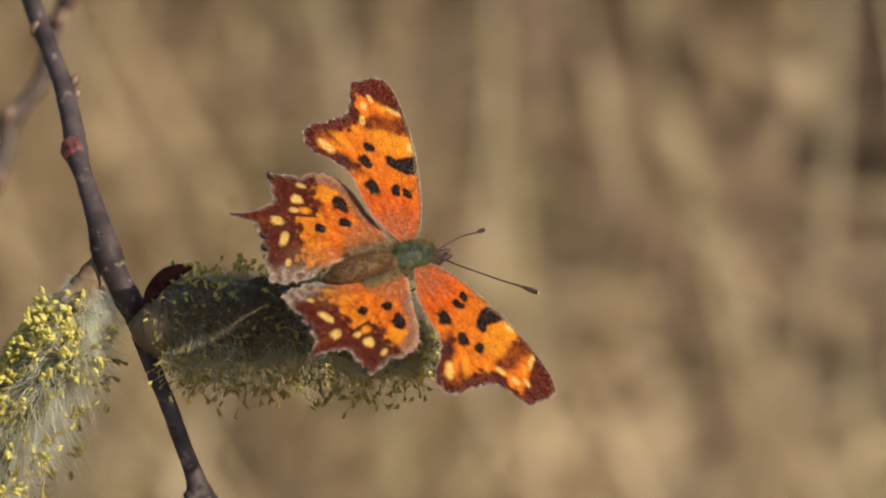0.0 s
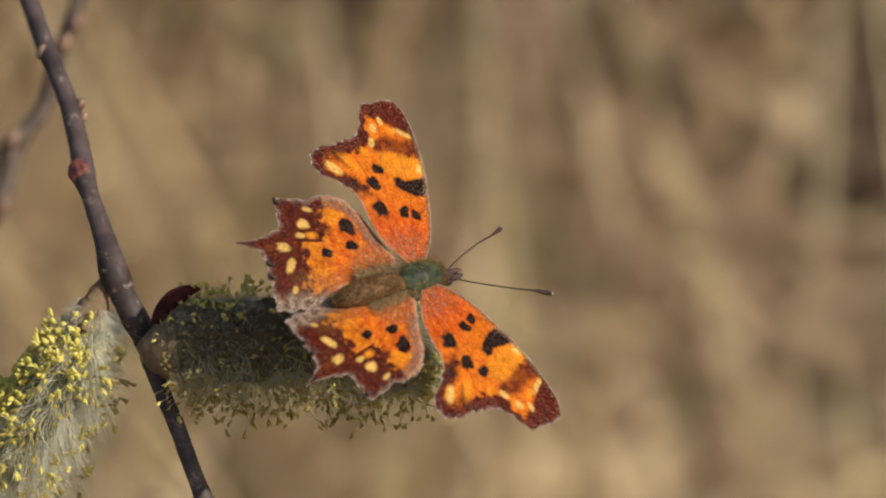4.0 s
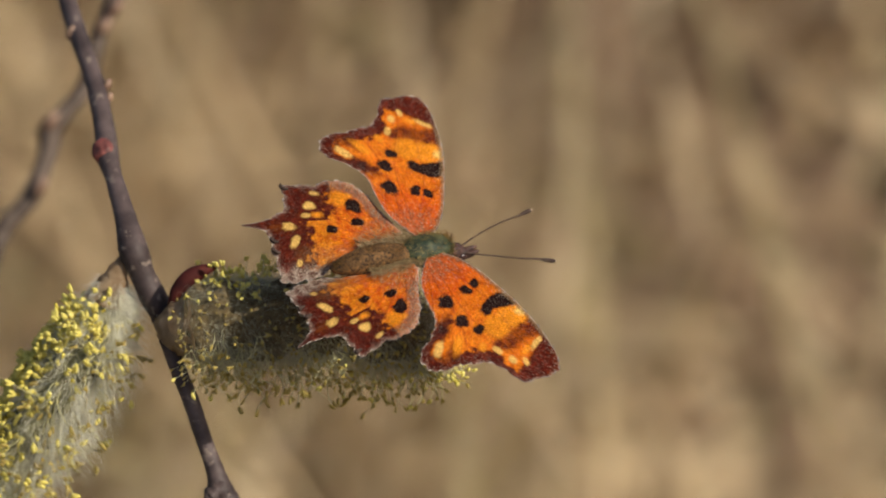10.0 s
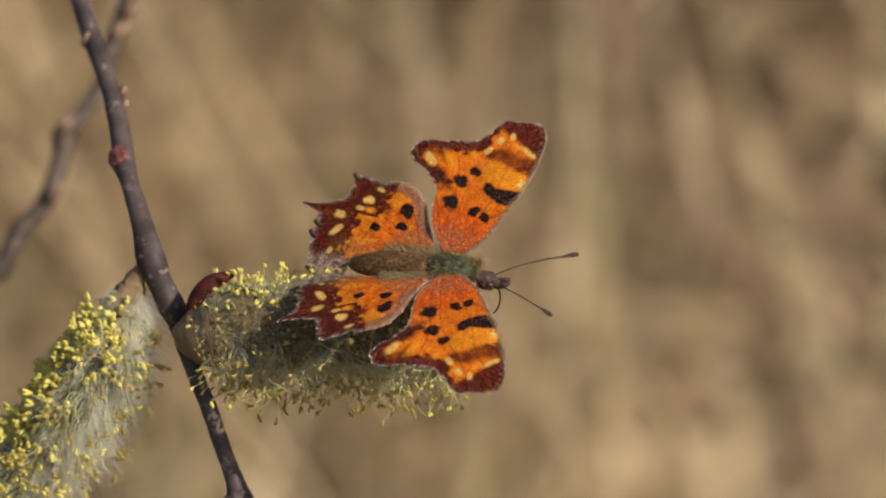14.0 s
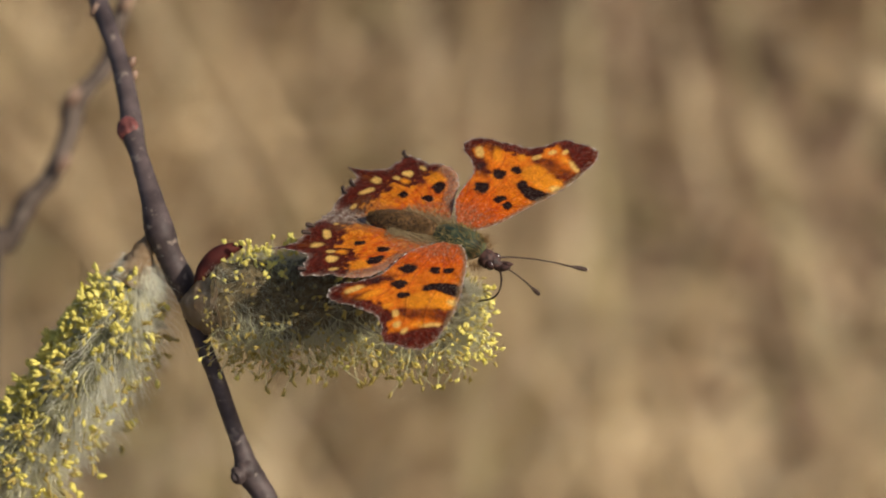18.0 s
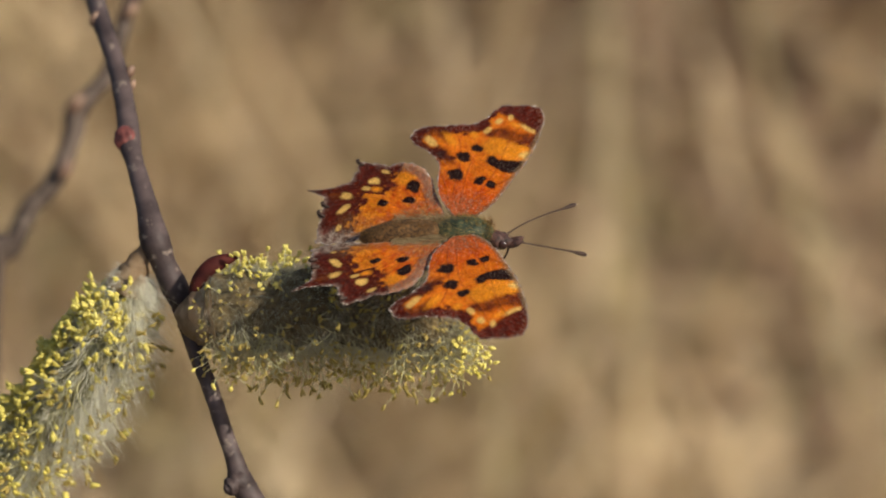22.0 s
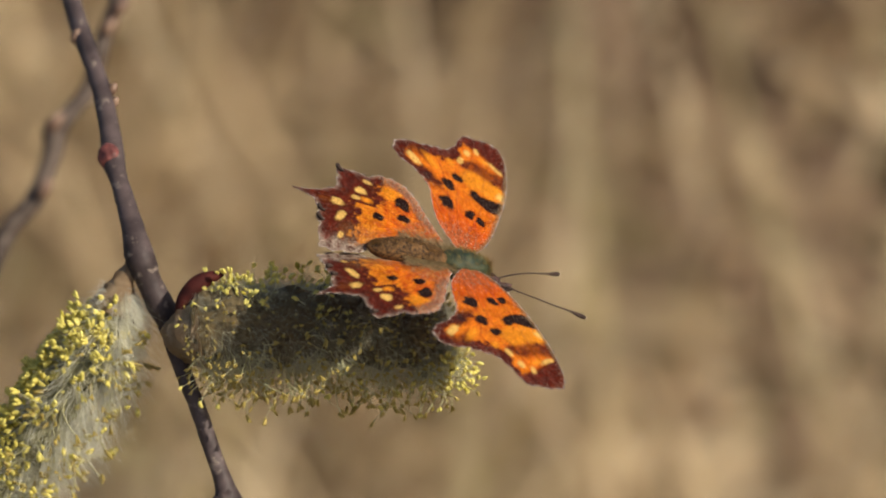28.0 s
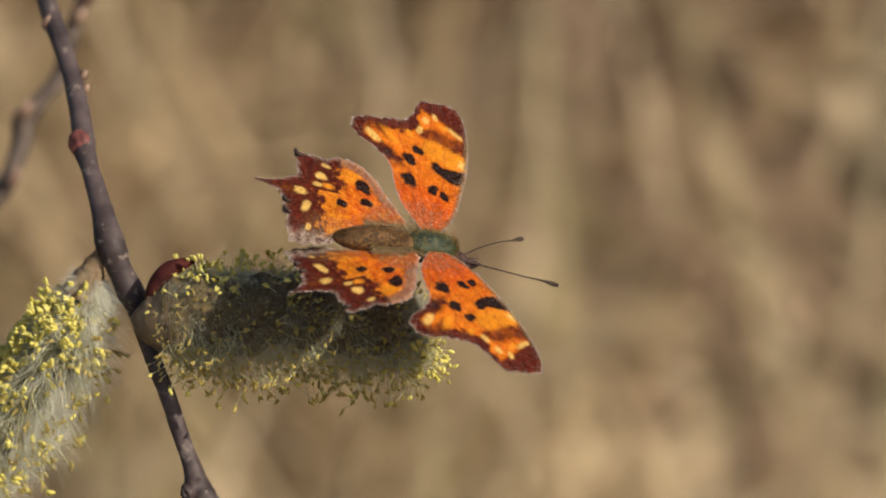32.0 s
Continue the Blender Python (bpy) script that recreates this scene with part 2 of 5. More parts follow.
def blade(verts, faces, slots, rng, x, y, length, width, lean, way, slot, z0=0.0, bend=0.5):
    """A dry blade: a creased strip in five steps that leans over and bends."""
    dx, dy = math.cos(way), math.sin(way)
    px, py = -dy, dx
    start = len(verts)
    h, z, cx, cy = lean, z0, x, y
    steps = 4
    for i in range(steps + 1):
        w = width * (1 - 0.8 * (i / steps) ** 2) / 2
        verts.append((cx - px * w, cy - py * w, z))
        verts.append((cx, cy, z + w * 0.5))
        verts.append((cx + px * w, cy + py * w, z))
        cx += dx * math.sin(h) * length / steps
        cy += dy * math.sin(h) * length / steps
        z = max(z + math.cos(h) * length / steps, 0.004)
        h = min(h + bend / steps, 1.62)
    for i in range(steps):
        a = start + 3 * i
        faces.append((a, a + 1, a + 4, a + 3))
        faces.append((a + 1, a + 2, a + 5, a + 4))
        slots.extend((slot, slot))


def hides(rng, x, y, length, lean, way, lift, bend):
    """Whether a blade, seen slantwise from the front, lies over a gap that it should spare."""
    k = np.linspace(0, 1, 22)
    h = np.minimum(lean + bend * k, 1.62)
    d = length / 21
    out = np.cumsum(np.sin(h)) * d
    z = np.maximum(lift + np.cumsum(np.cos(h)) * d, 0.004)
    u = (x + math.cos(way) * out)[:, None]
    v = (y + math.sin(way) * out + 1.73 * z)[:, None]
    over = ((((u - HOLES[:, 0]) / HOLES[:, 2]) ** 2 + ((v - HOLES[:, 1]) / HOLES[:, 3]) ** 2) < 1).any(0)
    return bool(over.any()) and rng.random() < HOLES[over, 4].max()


def build_grass():
    rng = random.Random(7)
    verts, faces, slots = [], [], []
    count = 0
    while count < 46000:
        count += 1
        near = count < 27000
        if near:
            r, a = 0.95 * math.sqrt(rng.random()), rng.uniform(0, 6.283)
            x, y = r * math.cos(a) * 0.8, 2.15 + r * math.sin(a) * 1.1
        else:
            r, a = 0.7 + 8.5 * rng.random() ** 1.3, rng.uniform(0, 6.283)
            x, y = r * math.cos(a), 2.15 + r * math.sin(a)
        if not near and math.hypot(x / 0.8, (y - 2.15) / 1.1) < 0.8:
            continue
        patch = noise.noise(Vector((x * 5, y * 3.2, 4)))
        slot = 0 if patch > -0.12 else 1
        if noise.noise(Vector((x * 4, y * 3, 17))) > 0.18:
            slot = 2
        if rng.random() < 0.22:
            slot = rng.choice((0, 0, 1, 2))
        drift = 0.05 * noise.noise(Vector((x * 9, y * 9, 31)))
        if near and y + drift < 1.97 and -0.12 < x + drift and (x + drift < 0.21 or y < 1.92):
            slot = rng.choice((3, 0, 0, 0, 0, 2) if y < 1.9 else (0, 0, 0, 0, 0, 2, 1))
        elif near and x + drift > 0.16 and y + drift > 1.93 and rng.random() < (0.6 if y < 2.15 else 0.25):
            if rng.random() < 0.22:
                continue
            slot = 1
        if near and x + drift > 0.19 and rng.random() < 0.45:
            if rng.random() < 0.25:
                continue
            slot = 1
        lay = noise.noise(Vector(((0.51 * x - 0.86 * y) * 5, (0.86 * x + 0.51 * y) * 17, 23)))
        if near and lay > 0.2 and x < 0.26 and rng.random() < 0.4:
            slot = 3
        elif near and lay < -0.2 and rng.random() < 0.55:
            slot = 1
        flat = rng.random() < 0.75 or (near and x > 0.15 and 1.5 < y < 2.05 and rng.random() < 0.8)
        way = rng.gauss(-0.92, 0.45) if rng.random() < 0.7 else rng.uniform(0, 6.28)
        grow = 1 if near else 1 + 0.35 * r
        length, lean = rng.uniform(0.10, 0.32) * min(grow, 1.6), rng.uniform(1.2, 1.5) if flat else rng.uniform(0.25, 1.0)
        lift, bend = rng.uniform(0.003, 0.03) if flat else 0.0, rng.uniform(0.1, 0.7)
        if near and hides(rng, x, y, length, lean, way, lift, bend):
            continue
        blade(verts, faces, slots, rng, x, y, length, rng.uniform(0.004, 0.010) * grow, lean, way, slot, lift, bend)
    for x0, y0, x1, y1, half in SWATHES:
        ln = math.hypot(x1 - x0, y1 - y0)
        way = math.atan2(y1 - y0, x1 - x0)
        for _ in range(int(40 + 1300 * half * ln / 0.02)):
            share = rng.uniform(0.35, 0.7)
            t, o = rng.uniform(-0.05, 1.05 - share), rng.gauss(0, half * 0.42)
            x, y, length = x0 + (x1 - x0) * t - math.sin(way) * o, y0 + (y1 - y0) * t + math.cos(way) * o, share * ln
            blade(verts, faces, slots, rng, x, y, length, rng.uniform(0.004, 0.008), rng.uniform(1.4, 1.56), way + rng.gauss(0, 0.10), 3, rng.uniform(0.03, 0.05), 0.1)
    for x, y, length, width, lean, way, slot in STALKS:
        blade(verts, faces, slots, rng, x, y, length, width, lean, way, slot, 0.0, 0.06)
    # tall dead stems that still stand or lean
    for _ in range(380):
        x, y = rng.uniform(-0.55, 0.55), rng.uniform(1.35, 2.75)
        length, lean, way, bend = rng.uniform(0.25, 0.6), rng.uniform(0.2, 1.1), rng.uniform(0, 6.283), rng.uniform(0, 0.4)
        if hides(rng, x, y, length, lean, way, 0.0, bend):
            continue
        blade(verts, faces, slots, rng, x, y, length, rng.uniform(0.0025, 0.0045), lean, way, rng.choice((3, 3, 0, 0, 2, 1)), 0.0, bend)
    ob = new("dry_grass", mesh_of("dry_grass", verts, faces, [STRAW, STRAW_BROWN, STRAW_OLIVE, STRAW_PALE], slots))
    tagged(ob, "matted dry straw-coloured grass of last year", "dry grass", kind="stuff")


# ---- willow ----
def at(x, y, z=0.0):
    """Millimetres right of, above and before the catkin's middle, in metres."""
    return (x * MM, y * MM, z * MM)


def rows_of(points, per=6):
    return [(q[0] * MM, q[1] * MM, q[2] * MM, q[3] * MM) for q in curve_through(points, per)]


def stamen_mesh(length, curl, material_anther, seed, size):
    """A bent thread with a two-lobed anther: threads leave along z."""
    rng = random.Random(seed)
    bm = bmesh.new()
    rows = []
    for i in range(7):
        t = i / 6
        rows.append((curl * t * t * length, 0.10 * length * (math.sin(3.4 * t + seed) - math.sin(seed)), t * length * (1 - 0.2 * abs(curl) * t), 0.055 * (0.5 + 0.5 * size) * (1 - 0.25 * t)))
    tube(bm, [(a * MM, b * MM, c * MM, r * MM) for a, b, c, r in rows], 4, 0, 0, False)
    end = rows[-1]
    tip = rng.uniform(-50, 50)
    wide = 0.115 if material_anther == ANTHER_OLD else rng.uniform(0.145, 0.175)
    for s in (-1, 1):
        blob(bm, (end[0] * MM + s * 0.75 * wide * size * MM, end[1] * MM, (end[2] + 0.1) * MM), (wide * size * MM, wide * 1.1 * size * MM, rng.uniform(1.2, 1.9) * (0.23 if wide > 0.14 else 0.25) * size * MM), (tip + rng.uniform(-15, 15), s * 14 + curl * 50, 0), 0.25, 2.0, 6, 5, 1)
    mesh = bpy.data.meshes.new("stamen")
    bm.to_mesh(mesh)
    bm.free()
    mesh.materials.append(FILAMENT)
    mesh.materials.append(material_anther)
    for p in mesh.polygons:
        p.use_smooth = True
    return mesh


def stamen_set(size):
    """Fresh and spent stamens in three lengths and six bends each."""
    bends = (-0.7, -0.3, 0.15, 0.4, 0.75, -1.0)
    return {(old, k): [stamen_mesh((1.9, 3.4, 5.8)[k], bends[i], ANTHER_OLD if old else ANTHER, 40 * old + 10 * k + i, size) for i in range(6)] for old in (0, 1) for k in (0, 1, 2)}


def catkin(parent, axis, thick, rng, fresh, hairs, stamens, droop, stamen_len, bunch=5, bare=0.05, hair=(1.4, 3.4, 0.022), hair_kind=None, size=1.0, stray=0.3, where=None, tuft_of=26):
    """A flowering male catkin: core, silky hairs and stamens all round. axis: points in mm; thick(t): radius in mm; fresh(t, n): chance of a yellow anther."""
    line = curve_through(axis, 10)
    n = len(line)
    bm = bmesh.new()
    tube(bm, [(q[0] * MM, q[1] * MM, q[2] * MM, max(thick(i / (n - 1)), 0.15) * MM) for i, q in enumerate(line)], 18, 0.35)
    core = part("catkin", bm, CORE, parent, "male willow catkin with silky grey hairs and yellow anthers")
    core.data.materials[0] = CORE if hair_kind else CORE_GREY

    def spot(t):
        f = min(max(t, 0), 0.9999) * (n - 1)
        i = int(f)
        c = Vector(line[i]).lerp(Vector(line[min(i + 1, n - 1)]), f - i)
        d = (Vector(line[min(i + 1, n - 1)]) - Vector(line[max(i - 1, 0)])).normalized()
        return c, d

    def outward(t, a):
        c, d = spot(t)
        u = d.cross(Vector((0, 0, 1))).normalized()
        w = d.cross(u)
        o = u * math.cos(a) + w * math.sin(a)
        return c, d, o

    verts, faces = [], []
    tuft = (0.5, 0.0, Vector(), 1.0)
    for i in range(hairs):
        if i % tuft_of == 0:
            tuft = (rng.uniform(bare * 0.6, 0.99), rng.uniform(0, 6.283), Vector((rng.gauss(0, 0.3), rng.gauss(0, 0.3), rng.gauss(0, 0.3))), rng.uniform(0.7, 1.25))
        t, a = min(max(tuft[0] + rng.gauss(0, 0.012), bare * 0.5), 0.99), tuft[1] + rng.gauss(0, 0.09)
        c, d, o = outward(t, a)
        if not hair_kind and rng.random() < 0.7 * where(t, o):
            continue
        r = thick(t)
        p = c + o * r * 0.93
        tip_lean = 0.35 + 0.9 * max(0, t - 0.8) * 4
        w = (o + d * (tip_lean + rng.gauss(0, 0.35)) + tuft[2] + Vector((rng.gauss(0, 0.14), rng.gauss(0, 0.14) - 0.1, rng.gauss(0, 0.14)))).normalized()
        side = w.cross(Vector((rng.gauss(0, 1), rng.gauss(0, 1), rng.gauss(0, 1)))).normalized() * hair[2]
        ln = tuft[3] * rng.uniform(hair[0], hair[1]) * min(1, 0.5 + 2 * t) * (1.5 if not hair_kind and o.x - o.y > 0.5 else 1)
        mid = p + w * ln * 0.55 + Vector((0, -0.08 * ln, 0))
        tip = p + w * ln + Vector((rng.gauss(0, 0.2), -0.25 * ln, 0))
        k = len(verts)
        for q in (p - side, p + side, mid + side * 0.8, mid - side * 0.8, tip):
            verts.append(tuple(q * MM))
        faces.append((k, k + 1, k + 2, k + 3))
        faces.append((k + 3, k + 2, k + 4))
    ob = new("silky_hair", mesh_of("silky_hair", verts, faces, hair_kind or HAIR))
    ob.parent = core
    tagged(ob, "fine silvery silky hairs", kind="stuff")
    joined = []
    shapes = stamen_set(size)
    placed = 0
    site = None
    for i in range(stamens):
        if site is None or rng.random() < 1 / bunch:
            site = (rng.uniform(bare, 1.0), rng.uniform(0, 6.283), Vector((rng.gauss(0, stray), rng.gauss(0, stray), rng.gauss(0, stray))), rng.uniform(0.7, 1.2))
            if where and rng.random() > where(site[0], outward(site[0], site[1])[2]):
                site = None
                continue
        t, a = min(max(site[0] + rng.gauss(0, 0.022), bare), 1.0), site[1] + rng.gauss(0, 0.16)
        c, d, o = outward(t, a)
        r = thick(t)
        w = o + d * (0.2 + rng.gauss(0, 0.15) + 5.0 * max(0, t - 0.8)) + site[2] + Vector((rng.gauss(0, 0.14), rng.gauss(0, 0.12), rng.gauss(0, 0.14)))
        w.normalize()
        w = (w + Vector((0, -droop(o) * (1 - 0.8 * min(max(t - 0.8, 0) * 6, 1)), 0))).normalized()
        x = w.orthogonal().normalized()
        m = Matrix((x, w.cross(x), w)).transposed().to_4x4()
        m = Matrix.Translation((c + o * r * 0.85) * MM) @ m @ Matrix.Rotation(rng.uniform(0, 6.283), 4, "Z")
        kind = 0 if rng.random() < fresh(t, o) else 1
        long = 3.6 * stamen_len(t, o) * site[3] * rng.uniform(0.8, 1.15)
        which = 0 if long < 2.55 else 1 if long < 4.4 else 2
        m = m @ Matrix.Scale(min(max(long / (1.9, 3.4, 5.8)[which], 0.72), 1.3) * rng.uniform(0.75, 1.15), 4)
        mesh = shapes[kind, which][rng.randrange(6)]
        placed += 1
        if placed <= 300:
            piece("stamen", mesh, core, m)
        else:
            joined.append((mesh, m))
    if joined:
        verts, faces, slots = [], [], []
        mats = [FILAMENT, ANTHER, ANTHER_OLD]
        for mesh, m in joined:
            k = len(verts)
            verts.extend(tuple(m @ v.co) for v in mesh.vertices)
            old = mesh.materials[1] == ANTHER_OLD
            for f in mesh.polygons:
                faces.append([k + v for v in f.vertices])
                slots.append(0 if f.material_index == 0 else (2 if old else 1))
        ob = new("stamen_tuft", mesh_of("stamen_tuft", verts, faces, mats, slots))
        ob.parent = core
        tagged(ob, kind="stuff")
    return core


def cup(parent, rows):
    """A papery sheath with a torn rim round a catkin's foot."""
    bm = bmesh.new()
    tube(bm, rows_of(rows, 6), 26, 0.10, 0, False)
    for v in bm.verts:
        v.co += Vector((1, 0.2, 0)) * 0.0006 * noise.noise(v.co * 700)
    bmesh.ops.solidify(bm, geom=bm.faces[:], thickness=0.00018)
    part("bract", bm, BRACT, parent, "papery tan bract")


def build_willow():
    rng = random.Random(3)
    base = new("willow_branch")
    base.matrix_basis = ROOM
    tagged(base, "dark brown willow branch with two flowering catkins", "branch")
    main = [(-61.2, 62.0, -60, 1.38), (-54.6, 43.4, -44, 1.44), (-52.3, 37.6, -37, 1.46), (-50.5, 33.3, -32, 1.4), (-48.85, 29.0, -28, 1.44), (-47.65, 24.7, -24, 1.49), (-46.75, 20.6, -20.5, 1.63), (-46.65, 18.8, -19, 1.86), (-45.55, 15.6, -16, 1.38), (-44.35, 12.3, -13, 1.46), (-43.05, 8.3, -10, 1.67), (-42.15, 4.8, -8, 2.13), (-41.61, 3.1, -7.8, 2.18), (-40.57, 0.3, -8.3, 1.84), (-39.23, -2.52, -8.9, 2.01), (-37.74, -5.78, -9.7, 1.75), (-36.54, -10.35, -9, 1.3), (-35.22, -14.01, -8, 1.2), (-33.9, -17.25, -8, 1.2), (-32.78, -20.5, -8, 1.2), (-31.57, -24.16, -8, 1.2), (-30.75, -26.39, -8, 1.22), (-29.94, -28.83, -8, 1.42), (-29.33, -31.06, -8, 1.9), (-27.91, -33.29, -8, 1.75), (-26.29, -35.83, -8, 1.6), (-24.06, -39.89, -9, 1.4)]
    bm = bmesh.new()
    tube(bm, rows_of(main, 7), 20, 0.09)
    part("twig", bm, BARK, base, "dark purplish-brown bark with fine pale scars")
    # the stem runs on down to the ground
    foot = ROOM.inverted() @ Vector((0.10, 0.62, -0.03))
    a = Vector(main[-1][:3])
    b = foot / MM
    stem = [(*(a + (b - a) * t + Vector((18 * math.sin(3.1 * t), 0, 10 * math.sin(2.5 * t)))), 1.4 + 4.5 * t) for t in (0, 0.06, 0.15, 0.3, 0.5, 0.75, 1)]
    bm = bmesh.new()
    tube(bm, rows_of(stem, 6), 14, 0.12)
    part("stem", bm, BARK, base)
    bm = bmesh.new()
    blob(bm, at(-46.9, 18.8, -17.9), (1.75 * MM, 1.8 * MM, 1.5 * MM), (0, 0, 15), 0.25, 1.6, 16, 12)
    part("bud_scar", bm, BARK_RED, base, "reddish swollen leaf scar")
    bm = bmesh.new()
    tube(bm, rows_of([(-29.0, -30.6, -7.5, 1.5), (-30.2, -31.4, -6.8, 1.35), (-31.0, -32.0, -6.5, 1.1), (-31.5, -32.2, -6.3, 0.6)], 5), 14, 0.5)
    part("snag", bm, BARK, base, "broken twig stub")
    for x, y, z, r in ((-47.1, 29.0, -27.5, 0.85), (-53.2, 37.4, -36, 0.95), (-46.7, 27.0, -26, 0.75)):
        bm = bmesh.new()
        blob(bm, at(x, y, z), (r * 0.8 * MM, r * 1.3 * MM, r * 0.8 * MM), (10, 5, -20), 0.15, 1.2, 12, 8)
        part("bud", bm, BUD, base, "small pale tan bud")
    # the catkin that carries the butterfly
    core = catkin(base, [(-34.8, -6.5, -6), (-31.2, -6.3, -5), (-23.0, -5.8, -4.5), (-14.9, -6.0, -5), (-6.8, -6.8, -5), (0.5, -8.4, -5), (3.9, -9.5, -5)],
                  lambda t: 5.5 * min(1, (t / 0.17 + 0.14) ** 0.55) * (1 - 0.75 * max(0, (t - 0.68) / 0.32) ** 2.4), rng,
                  lambda t, o: 0.04 + (0.92 if o.y > 0.45 and 0.08 < t < 0.62 else 0) + (0.6 if t > 0.9 else 0) + (0.06 if t < 0.16 else 0) + (0.2 if o.y < -0.3 and t > 0.6 else 0), 52000, 1900, lambda o: 0.1 + 0.45 * max(0, -o.y),
                  lambda t, o: (0.45 + 1.75 * max(0, -o.y) ** 1.5 + 0.6 * max(0, o.y) ** 3) * (1 - 0.35 * max(0, (t - 0.6) / 0.4)) * (0.28 + 0.72 * min(1, t / 0.28)), 2.2, 0.01, (1.3, 3.4, 0.008), HAIR_OLIVE, 1.2, 0.45,
                  lambda t, o: 0.12 if t < 0.07 else 0.6 if t < 0.15 else 1 if o.y < -0.45 or t > 0.9 else 0.8 if o.y > 0.86 else 0.2 if o.y > 0.55 and t > 0.2 else 0.55, 7)
    bm = bmesh.new()
    tube(bm, rows_of([(-36.1, -5.2, -4.8, 0.35), (-35.8, -3.6, -4.5, 0.95), (-34.8, -1.6, -4.1, 1.3), (-33.1, 0.15, -3.8, 1.3), (-31.1, 1.1, -3.7, 0.85), (-29.5, 1.5, -3.7, 0.3)], 7), 24, 0.015)
    part("bud_scale", bm, SCALE_RED, core, "dark red curved bud scale")
    cup(core, [(-38.0, -7.2, -7.2, 1.2), (-37.2, -7.2, -6.4, 2.2), (-36.1, -7.2, -5.8, 3.3), (-34.9, -7.1, -5.4, 4.2), (-33.5, -7.0, -5.2, 5.0), (-32.2, -6.8, -5.0, 5.55)])
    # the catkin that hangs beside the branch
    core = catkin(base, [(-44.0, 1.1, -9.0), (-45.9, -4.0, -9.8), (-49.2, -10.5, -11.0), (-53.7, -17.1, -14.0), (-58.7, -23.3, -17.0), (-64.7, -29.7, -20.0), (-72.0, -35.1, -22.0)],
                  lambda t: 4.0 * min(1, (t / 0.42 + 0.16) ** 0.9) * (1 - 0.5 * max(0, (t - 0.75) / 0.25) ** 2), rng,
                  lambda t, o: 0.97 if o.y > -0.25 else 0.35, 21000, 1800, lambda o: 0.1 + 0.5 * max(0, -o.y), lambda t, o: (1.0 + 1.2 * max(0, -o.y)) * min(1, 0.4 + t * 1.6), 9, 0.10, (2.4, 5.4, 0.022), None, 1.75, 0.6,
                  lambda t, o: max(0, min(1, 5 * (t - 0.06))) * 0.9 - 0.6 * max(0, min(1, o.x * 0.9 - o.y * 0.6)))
    bm = bmesh.new()
    blob(bm, at(-43.2, -3.6, -9.5), (0.6 * MM, 2.3 * MM, 1.1 * MM), (0, 0, 12), 0.08, 1.0, 18, 12)
    part("bud_scale", bm, SCALE_RED, core, "glossy dark red bud scale")
    cup(core, [(-43.0, 3.2, -8, 0.7), (-43.8, 1.9, -8.4, 1.15), (-44.6, 0.2, -8.9, 1.75), (-45.4, -1.8, -9.4, 2.6), (-46.2, -3.6, -9.8, 3.1)])
    # a further twig of the same shrub, behind
    back = new("willow_twig")
    back.matrix_basis = ROOM
    tagged(back, "thin greyish willow twig with small buds behind the branch", "twig")
    foot = ROOM.inverted() @ Vector((-0.16, 0.72, -0.03)) / MM
    rows = [(-52.6, 53.0, -135, 1.3), (-54.5, 47.8, -135, 1.4), (-56.5, 42.9, -135, 1.4), (-59.1, 34.0, -135, 1.5), (-62.2, 30.1, -135, 1.5), (-64.9, 26.7, -135, 2.1), (-65.7, 22.2, -135, 1.7), (-68.3, 15.3, -135, 1.7), (-70.8, 12.2, -135, 1.6), (-73.3, 9.4, -135, 1.8), (-76.4, 2.6, -135, 1.8), (-79.6, -4.5, -135, 1.8)]
    a = Vector(rows[-1][:3])
    rows += [(*(a + (foot - a) * t), 2.0 + 3 * t) for t in (0.12, 0.4, 0.7, 1)]
    bm = bmesh.new()
    tube(bm, rows_of(rows, 6), 12, 0.15)
    part("stem", bm, BARK_GREY, back)
    for x, y, z in ((-64.9, 28.0, -133), (-66.6, 16.4, -132), (-53.4, 48.0, -133), (-55.4, 44.6, -133)):
        bm = bmesh.new()
        blob(bm, at(x, y, z), (1.2 * MM, 2.0 * MM, 1.1 * MM), (0, 0, -30), 0.15, 1.2, 12, 8)
        part("bud", bm, BUD, back, "small pale bud")


